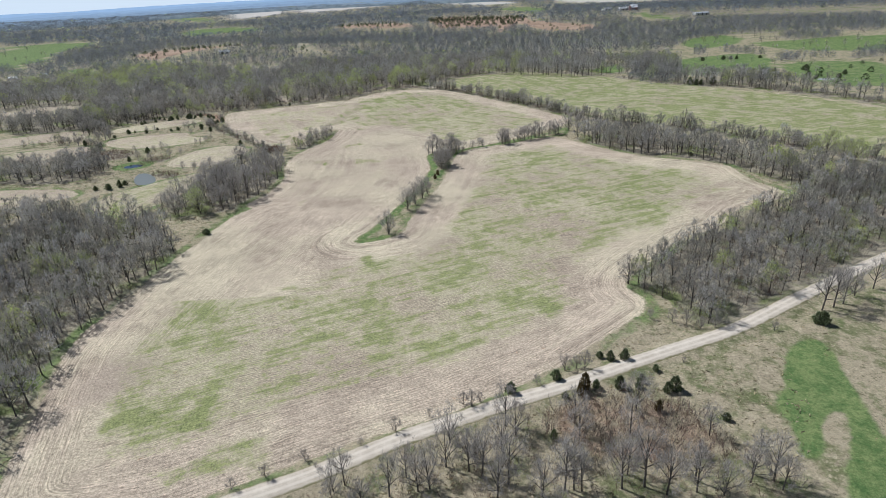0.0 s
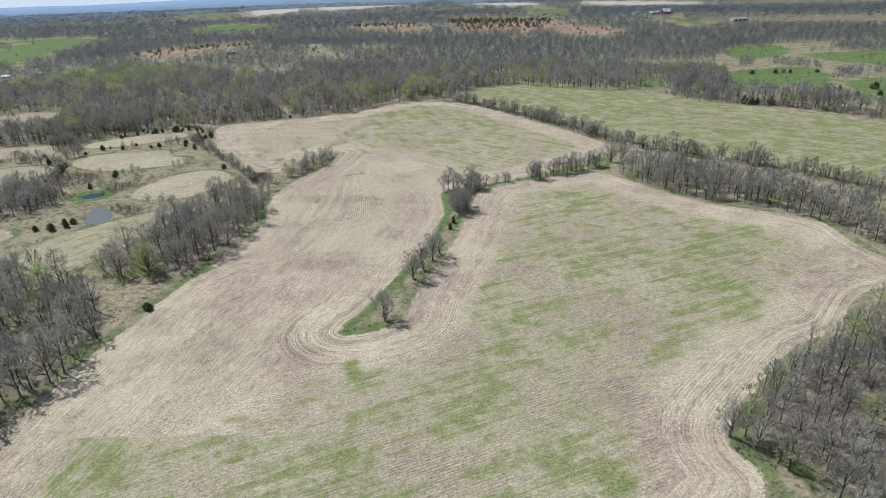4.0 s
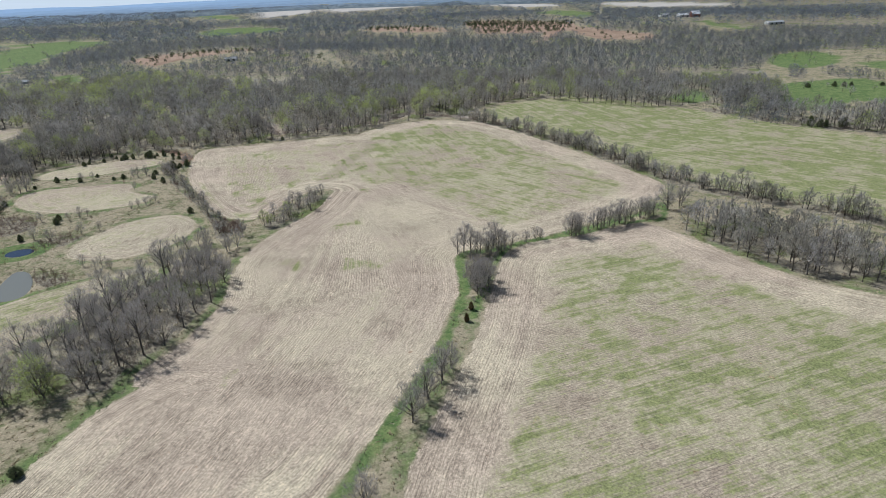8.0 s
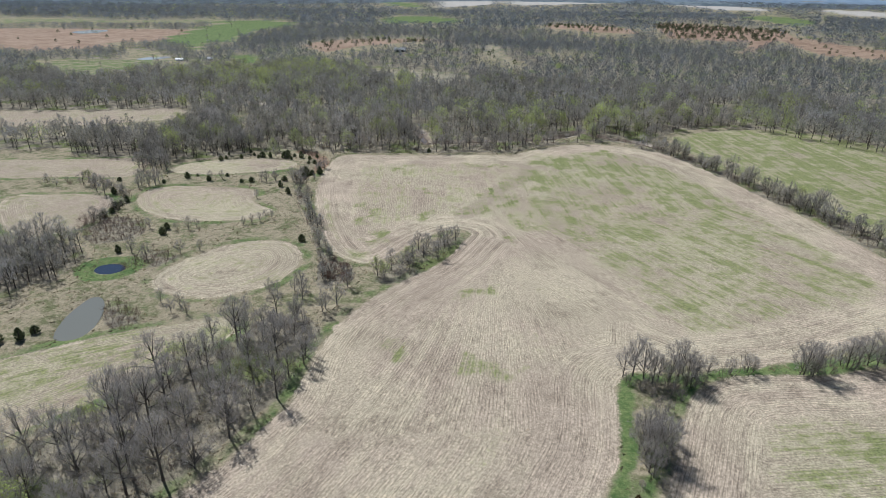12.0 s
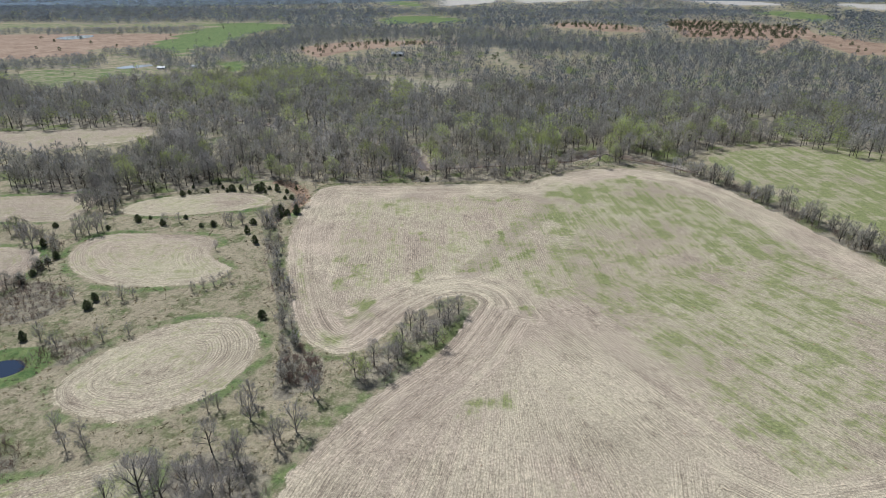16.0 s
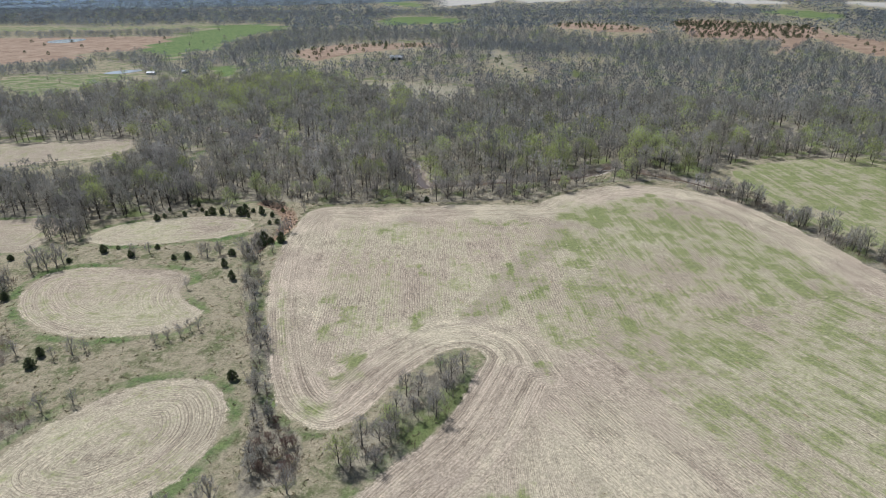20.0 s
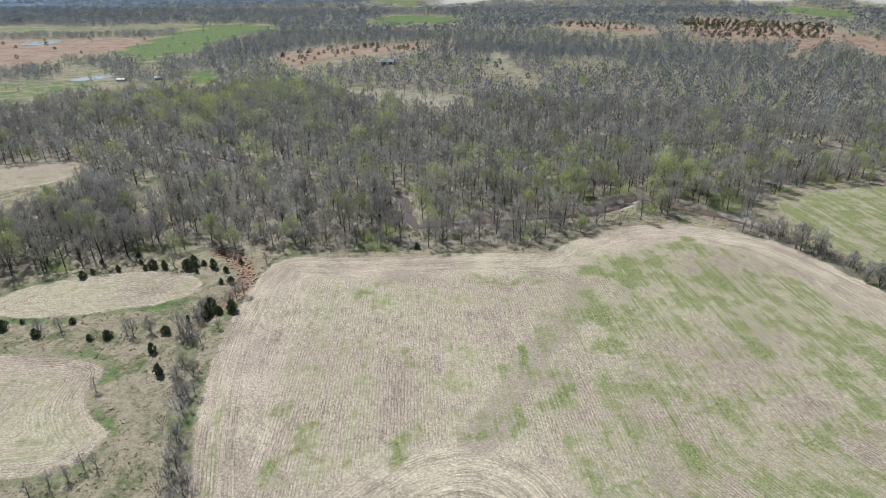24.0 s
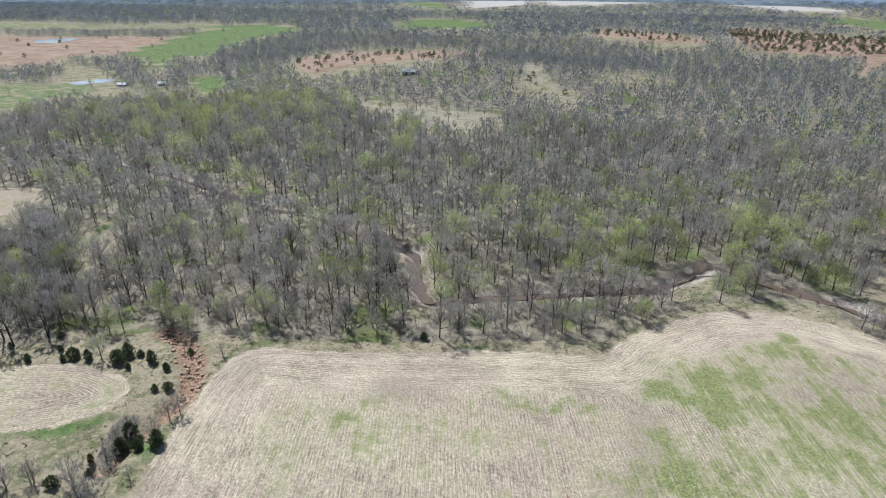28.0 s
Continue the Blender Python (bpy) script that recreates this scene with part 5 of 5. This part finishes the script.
# thickets and tree belts round the fields, joined
templates = [only(shrub_arrays(3.4, 8, 9, 0.098), 6), only(shrub_arrays(2.6, 9, 8, 0.098), 3), only(shrub_arrays(5.2, 7, 11, 0.102), 6)]
near_bare, near_leafy = [blend_parts(t) for t in NEAR], [blend_parts(t, leaves_on(t[2], 950, 0.4, 0.8)) for t in NEAR[:3]]
kinds = np.array(joined_k)
pick = np.where(kinds < 3, kinds, np.where(kinds == 3, 3 + RNG.integers(0, 6, len(kinds)), np.where(kinds == 4, 9, 12) + RNG.integers(0, 3, len(kinds))))
for name, sort, label in (("thicket", kinds < 3, "leafless grey and reddish-brown scrub round the fields"), ("tree_belt", kinds >= 3, "dense belts of leafless trees along the field edges")):
    woodland(name, templates + near_bare + near_leafy + [blend_parts(t) for t in BUSHY], np.array(joined_x)[sort], np.array(joined_y)[sort], np.array(joined_s)[sort], label, pick=pick[sort], far=BELT_TWIGS)

# the first rows of the wood stand as trees of their own
x, y = forest_points(-330, 60, 480, 760, 7.2)
edge = np.interp(x, EDGE[:, 0], EDGE[:, 1])
first = y < edge + 15
for a, b in zip(x[first], y[first]):
    place(budding(0.14), a, b, RNG.uniform(0.55, 1.0))
second = (y >= edge + 15) & (y < edge + 75)
woodland("creek_woods", near_bare + near_leafy * 2, x[second], y[second], RNG.uniform(0.7, 1.2, second.sum()), "leafless spring woodland along a muddy creek")
x, y = forest_points(-340, 60, 490, 760, 4.4)
k = y < np.interp(x, EDGE[:, 0], EDGE[:, 1]) + 85
woodland("undergrowth", templates, x[k], y[k], RNG.uniform(0.4, 1.25, k.sum()), "leafless grey and reddish undergrowth beneath the wood edge", pick=RNG.integers(0, 3, k.sum()))
mid_trees = [blend_parts(t) for t in MID] + [blend_parts(t, leaves_on(t[2], 360, 0.58, 1.1)) for t in MID]
far_trees = [blend_parts(t) for t in FAR] + [blend_parts(t, leaves_on(t[2], 50, 0.85, 0.7)) for t in FAR]
speck_trees = [blend_parts(t) for t in SPECK] + [blend_parts(t, leaves_on(t[2], 24, 1.2, 0.9)) for t in SPECK]
x, y = forest_points(-620, 330, 280, 820, 7.6)
edge = np.interp(x, EDGE[:, 0], EDGE[:, 1])
k = (y > edge + 75) | ((x < -330) | (x > 60)) & (y > edge)
woodland("valley_woods", mid_trees, x[k], y[k], RNG.uniform(0.7, 1.2, k.sum()), "dense leafless spring woodland with some budding trees", far=VALLEY_TWIGS)
x, y = forest_points(-1500, 1100, 300, 1350, 8.8)
k = (y > 820) | (x < -620) | (x > 330)
woodland("hill_woods", far_trees, x[k], y[k], RNG.uniform(0.65, 1.0, k.sum()), "leafless grey-brown woodland on far hills", far=FAR_HAZE_TWIGS)
for y0, y1, gap, wide in ((1350, 1900, 16, 1.9), (1900, 2900, 32, 3.4)):
    x, y = forest_points(-1.62 * y1, 0.8 * y1, y0, y1, gap)
    s = RNG.uniform(0.7, 1.1, len(x))
    woodland("distant_woods", speck_trees, x, y, s, "distant leafless woodland towards the horizon, blued with painted haze", s * wide, far=DISTANT_HAZE_TWIGS)


# hazed distance: low wooded ridges, one behind the other, to the horizon
def far_ridges():
    vs, fs, far, base = [], [], [], 0
    for row, (r, h) in enumerate(((2650, 12), (2900, 12), (3150, 12), (3450, 13), (3750, 13), (4050, 15), (4400, 18))):
        turn = np.radians(np.arange(-62, 42, 0.16))
        x, y = r * np.sin(turn) , r * np.cos(turn)
        wave = np.array([noise.noise((t * 9, row * 5.1, 0.0)) + 0.5 * noise.noise((t * 60, row * 3.3, 1.0)) for t in turn])
        top = ground_z(x, y) + h * (0.75 + 0.5 * wave)
        low = ground_z(x, y) - 25
        for q, z, out in ((0, low, -0.05), (1, top, 0.0), (2, low, 0.06)):
            vs.append(np.stack([x * (1 + out), y * (1 + out), z], 1))
        k = len(turn)
        i = np.arange(k - 1)
        for a in (0, 1):
            fs.append(np.stack([i + a * k, i + 1 + a * k, i + 1 + (a + 1) * k, i + (a + 1) * k], 1) + base)
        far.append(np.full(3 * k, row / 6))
        base += 3 * k
    return np.concatenate(vs), np.concatenate(fs), np.concatenate(far)


def ridge_haze_material():
    n = Nodes("painted_ridge_haze", 1.0, 0.0)
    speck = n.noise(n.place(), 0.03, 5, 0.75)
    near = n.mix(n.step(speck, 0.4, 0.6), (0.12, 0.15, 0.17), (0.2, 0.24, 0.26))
    # haze is put into the colour: each farther ridge is bluer
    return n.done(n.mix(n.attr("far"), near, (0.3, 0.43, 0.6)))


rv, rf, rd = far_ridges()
backdrop = new("backdrop", sheet("backdrop", rv, rf, 4, ridge_haze_material(), (("far", rd),)))
# an added ring that glows as the pale sky behind the ridges
haze = Nodes("horizon_sky_glow", 1.0, 0.0)
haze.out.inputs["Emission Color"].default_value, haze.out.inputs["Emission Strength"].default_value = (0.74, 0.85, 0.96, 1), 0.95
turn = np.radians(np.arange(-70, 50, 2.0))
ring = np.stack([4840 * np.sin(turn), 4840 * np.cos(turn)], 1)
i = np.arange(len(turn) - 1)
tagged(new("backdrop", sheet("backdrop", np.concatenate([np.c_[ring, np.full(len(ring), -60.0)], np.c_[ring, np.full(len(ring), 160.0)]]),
                             np.stack([i, i + 1, i + 1 + len(ring), i + len(ring)], 1), 4, haze.done((0.02, 0.02, 0.02)))), "glowing backdrop ring added as pale blue-white air over the far horizon", "sky", kind="structure")
tagged(backdrop, "low wooded ridges on the far horizon, painted in blue haze", "hills", kind="structure")


# tufts of dead grass over the rough ground
def tuft_arrays(blades, height):
    w = Wood()
    for _ in range(blades):
        w.sliver(np.array([*RNG.normal(size=2) * 0.25, -0.05]), np.array([*RNG.normal(size=2) * 0.3, height * RNG.uniform(0.6, 1.0)]), RNG.uniform(0.25, 0.5))
    return w.arrays()


x, y = scatter([(-245, 75), (160, 75), (160, 610), (-245, 610)], 2.1, 0.5, 0.75)
lumpy = np.array([noise.noise((a * 0.05, b * 0.05, 7.0)) for a, b in zip(x, y)])
k = (in_crop(x, y) < -0.6) & (on_grid(plots, x, y) < -0.5) & (on_grid(road_d, x, y) > 4.5) & (on_grid(pond_d, x, y) < -0.5) & (on_grid(creek_d, x, y) > 4) & (lumpy > -0.25)
woodland("grass_tufts", [only(tuft_arrays(4, 0.35), 5) for _ in range(4)], x[k], y[k], RNG.uniform(0.6, 1.4, k.sum()), "straw-coloured tufts of dead grass on rough ground", pick=RNG.integers(0, 4, k.sum()))


# ---- single trees, cedars and shrubs ----
for rows, k in ((CEDARS_PASTURE, 0.9), (CEDARS_GULLY, 0.76), (CEDARS_ROAD, 0.8), (CEDARS_FAR, 1.0)):
    for x, y, s in rows:
        place("cedar%d" % RNG.integers(0, 2), x, y, s * k * RNG.uniform(0.75, 1.05), squash=RNG.uniform(0.9, 1.4))
for x, y, s in CEDARS_BRONZE:
    place("cedar2", x, y, s)
for rows, k in ((SAPLINGS, 1.0), (SAPLINGS_LOW, 1.0), (STRIP_TREES, 1.3), (ROAD_TREES, 1.0)):
    for x, y, s in rows:
        if rows in (SAPLINGS, SAPLINGS_LOW):
            place("bush%d" % RNG.integers(0, 2), x, y, s * 2.4)
            continue
        place(("bare2", "bare4")[RNG.integers(0, 2)] if rows is STRIP_TREES else any_bare(), x, y, s * k)
        if rows is STRIP_TREES:
            place("shrub2", x + RNG.uniform(-1, 1), y + RNG.uniform(-1, 1), s)
        for _ in range(rows is STRIP_TREES and s > 0.5):
            place(any_bare(), x + RNG.uniform(-2, 2), y + RNG.uniform(-1.5, 1.5), s * RNG.uniform(0.7, 1.0))
for x, y, s in STRIP_LEAFY:
    place("leaf%d" % RNG.integers(0, 3) if x > 60 else ("bare2", "bare0")[RNG.integers(0, 2)], x, y, s * 1.3)
for rows in (ROAD_SHRUBS, STRIP_SHRUBS):
    for x, y, s in rows:
        place("shrub%d" % (0, 2)[RNG.integers(0, 2)], x, y, s * 1.1)
# reddish brush at the end of the west hedge
for x, y in zip(*scatter(THICKET_C, 4.0)):
    if free(x, y, 0.6):
        place("shrub1", x, y, RNG.uniform(0.8, 1.25))
# cedars on the dry ridges and along the far wood edges
xs, ys = [], []
for outline, gap, keep in ((HILL_A, 14, 0.3), (RIDGE_A, 15, 0.75), (RIDGE_B, 11, 0.9), (HILL_B, 22, 0.3), (ORANGE_A, 70, 0.4), (PASTURE_E5, 32, 0.5), (CLEAR_B, 14, 0.3)):
    a, b = scatter(outline, gap, 0.5, keep)
    xs, ys = np.append(xs, a), np.append(ys, b)
woodland("ridge_cedars", [only((lambda c: (c[0] * np.array([1.7, 1.7, 1.15]), c[1]))(cedar_arrays(3.6, 3.0, 130)[1]), 4) for _ in range(3)], xs, ys, RNG.uniform(0.7, 1.4, len(xs)), "dark cedars dotted over dry grass ridges", pick=RNG.integers(0, 3, len(xs)))
# groves between the east pastures
xs, ys = [], []
for outline in (GROVE_A, GROVE_B, GROVE_C, GROVE_D, GROVE_E, GROVE_F, GROVE_G, GROVE_H, GROVE_I):
    a, b = scatter(outline, 6.5)
    xs, ys = np.append(xs, a), np.append(ys, b)
woodland("pasture_groves", far_trees, xs, ys, RNG.uniform(0.45, 0.8, len(xs)), "leafless groves and hedges between green pastures", far=FAR_HAZE_TWIGS, pick=np.where(RNG.uniform(size=len(xs)) < 0.08, 5, 0) + RNG.integers(0, 5, len(xs)))
# lone bare trees in the far clearings and meadows
xs, ys = [], []
for outline, gap, keep in ((CLEAR_A, 12, 0.75), (HILL_A, 24, 0.4), (MEADOW_A, 30, 0.5), (GREEN_A, 45, 0.5), (ORANGE_A, 90, 0.4), (PASTURE_E2, 26, 0.5), (PASTURE_E3, 28, 0.5), (PASTURE_E4, 30, 0.5), (OPEN_EAST, 26, 0.4), (MEADOW_B, 60, 0.5)):
    a, b = scatter(outline, gap, 0.5, keep)
    xs, ys = np.append(xs, a), np.append(ys, b)
woodland("meadow_trees", mid_trees, xs, ys, RNG.uniform(0.3, 0.75, len(xs)), "lone leafless trees scattered in far clearings and pastures")


# ---- far farm buildings ----
ROOF_WHITE = simple("white_metal_roof", (0.78, 0.79, 0.80), 0.45, 0.08, 0.5)
ROOF_GREY = simple("grey_metal_roof", (0.45, 0.47, 0.50), 0.5, 0.12, 0.5)
WALL_RED = simple("weathered_red_boards", (0.24, 0.10, 0.07), 0.85, 0.2, 0.8)
WALL_WHITE = simple("white_siding", (0.72, 0.72, 0.70), 0.7, 0.08, 0.8)
DOORWAY_SHADE = simple("doorway_shade", (0.03, 0.03, 0.03), 0.6, 0.2, 0.8)


def part(name, bm, material, parent, label=""):
    me = bpy.data.meshes.new(name)
    bm.to_mesh(me)
    bm.free()
    me.materials.append(material)
    ob = new(name, me)
    ob.parent = parent
    return tagged(ob, label)


def block(x0, x1, y0, y1, z0, z1):
    bm = bmesh.new()
    bmesh.ops.create_cube(bm, size=1.0, matrix=Matrix.Translation(((x0 + x1) / 2, (y0 + y1) / 2, (z0 + z1) / 2)) @ Matrix.Diagonal((x1 - x0, y1 - y0, z1 - z0, 1)))
    return bm


def gable(length, width, low, rise):
    """Walls with a pointed gable at both ends."""
    bm = bmesh.new()
    rings = []
    for x in (-length / 2, length / 2):
        rings.append([bm.verts.new((x, y, z)) for y, z in ((-width / 2, 0), (width / 2, 0), (width / 2, low), (0, low + rise), (-width / 2, low))])
    bm.faces.new(rings[0])
    bm.faces.new(rings[1][::-1])
    for n in range(5):
        bm.faces.new((rings[0][n], rings[1][n], rings[1][(n + 1) % 5], rings[0][(n + 1) % 5]))
    bmesh.ops.recalc_face_normals(bm, faces=bm.faces)
    return bm


def slope(length, width, low, rise, side):
    bm = bmesh.new()
    o, t = 0.5, 0.14
    w = width / 2
    fall = rise / w * o
    pts = ((side * (w + o), low - fall + 0.02), (0, low + rise + 0.02), (0, low + rise + t), (side * (w + o), low - fall + t))
    rings = [[bm.verts.new((x, y, z)) for y, z in pts] for x in (-length / 2 - o, length / 2 + o)]
    bm.faces.new(rings[0])
    bm.faces.new(rings[1][::-1])
    for n in range(4):
        bm.faces.new((rings[0][n], rings[1][n], rings[1][(n + 1) % 4], rings[0][(n + 1) % 4]))
    bmesh.ops.recalc_face_normals(bm, faces=bm.faces)
    return bm


def barn(name, x, y, turn, length, width, low, rise, wall, roof, label, category, doors=2):
    root = new(name)
    root.matrix_basis = pose(x, y, z_at(x, y), 0, 0, turn)
    part("wall", gable(length, width, low, rise), wall, root)
    for side in (-1, 1):
        part("roof", slope(length, width, low, rise, side), roof, root)
    # each doorway is a dark slab; the shade inside is only its colour
    for n in range(doors):
        cx = -length / 2 + length * (n + 0.7) / (doors + 0.4)
        part("door", block(cx - 1.5, cx + 1.5, -width / 2 - 0.08, -width / 2 + 0.02, 0, min(3.2, low - 0.3)), DOORWAY_SHADE, root, "dark slab for the shade inside an open doorway")
    return tagged(root, label, category)


barn("farm_shed", 420, 1531, 10, 22, 12, 4, 2.5, WALL_WHITE, ROOF_GREY, "long grey-roofed farm shed on a far rise", "shed")
barn("farm_shed", 453, 1503, 8, 26, 14, 4.5, 3, WALL_WHITE, ROOF_WHITE, "long white-roofed farm shed on a far rise", "shed")
barn("barn", 471, 1491, 12, 18, 15, 6, 6, WALL_RED, ROOF_WHITE, "red barn with a steep white metal roof", "barn", 1)
barn("farm_shed", 576, 1360, 15, 34, 12, 4, 2, WALL_WHITE, ROOF_GREY, "low grey metal shed beside a pasture", "shed", 3)
barn("farm_house", -314, 941, 20, 15, 8, 2.6, 2.0, WALL_WHITE, ROOF_GREY, "grey-roofed white farmhouse among leafless trees", "house", 2)
barn("barn", -566, 833, 15, 9, 5, 1.8, 1.2, WALL_WHITE, ROOF_GREY, "low pale shed with a grey metal roof near a pond", "barn", 0)
barn("farm_shed", -532, 848, 40, 7, 5, 2.4, 1.3, WALL_WHITE, ROOF_GREY, "small white shed at the wood edge", "shed", 0)
# pale base colour stands in for the sky reflected in these far ponds
for outline in (POND_FAR_A, POND_FAR_B, POND_E):
    c = np.mean(outline, 0)
    tagged(new("pond", pond_mesh(outline, float(max(ground_z(*q) for q in outline)) + 0.03, (0.62, 0.64, 0.65))), "far pond in open pasture, its sky reflection painted pale", "pond", kind="structure")


# ---- broken earth in the gully ----
def clods(line, count, spread):
    vs, fs, base = [], [], 0
    p = np.array(line)
    for _ in range(count):
        n = RNG.integers(0, len(p) - 1)
        x, y = p[n] + (p[n + 1] - p[n]) * RNG.uniform() + RNG.normal(size=2) * spread
        r = RNG.uniform(0.2, 0.75)
        box = np.array([(a, b, c) for c in (-0.5, 0.5) for a, b in ((-1, -1), (1, -1), (1, 1), (-1, 1))], float) * r * np.array([1, RNG.uniform(0.5, 1), RNG.uniform(0.5, 0.9)])
        box = box * RNG.uniform(0.6, 1.1, (8, 1))
        t = RNG.uniform(0, 6.28)
        box[:, :2] = box[:, :2] @ np.array([[math.cos(t), math.sin(t)], [-math.sin(t), math.cos(t)]])
        vs.append(box + np.array([x, y, z_at(x, y)]))
        fs += [tuple(base + k for k in q) for q in ((0, 3, 2, 1), (4, 5, 6, 7), (0, 1, 5, 4), (1, 2, 6, 5), (2, 3, 7, 6), (3, 0, 4, 7))]
        base += 8
    return np.concatenate(vs), np.array(fs)


EARTH = simple("red_earth", (0.36, 0.255, 0.18), 0.95, 0.45, 0.8)
tagged(new("gully_clods", sheet("gully_clods", *clods(GULLY_LINE[GULLY_LINE[:, 1] > 484], 170, 1.6), 4, EARTH)), "broken clods of reddish clay in an eroded gully", "earth", kind="stuff")


# ---- fallen trees ----
LOG = simple("weathered_pale_wood", (0.50, 0.46, 0.40), 0.9, 0.3, 1.2)
FALLEN = [(-154.1, 599.0, -50, 9.0), (-151.8, 605.3, -35, 7.0), (-151.1, 537.9, 75, 4.0), (-51.2, 612.1, 20, 8.0), (-58.2, 604.7, 60, 6.0), (23.4, 89.7, 10, 7.0), (-238.4, 645.3, 110, 7.0)]


def fallen_log(x, y, turn, length):
    """A weathered trunk on the ground with a few broken limb stubs."""
    root = new("fallen_log")
    root.matrix_basis = pose(x, y, z_at(x, y) + 0.22, 0, 0, turn)
    stem = Wood()
    steps = np.linspace(0, 1, 6)
    line = np.stack([(steps - 0.5) * length, 0.04 * length * np.sin(steps * 3), 0.05 * np.sin(steps * 7)], 1)
    stem.tube(line, 0.3 - 0.18 * steps, 7)
    child("trunk", stem.arrays(), LOG, root)
    for k, side in ((2, 1), (3, -1), (4, 1)):
        limb = Wood()
        tip = line[k] + np.array([0.1 * length, side * 0.16 * length, 0.12 * length])
        limb.tube([line[k], (line[k] + tip) / 2 + np.array([0, 0, 0.1]), tip], [0.1, 0.07, 0.03], 5)
        child("limb", limb.arrays(), LOG, root)
    return tagged(root, "fallen weathered pale tree trunk with broken limbs", "log", "fallen logs")


for x, y, turn, length in FALLEN:
    fallen_log(x, y, turn, length)
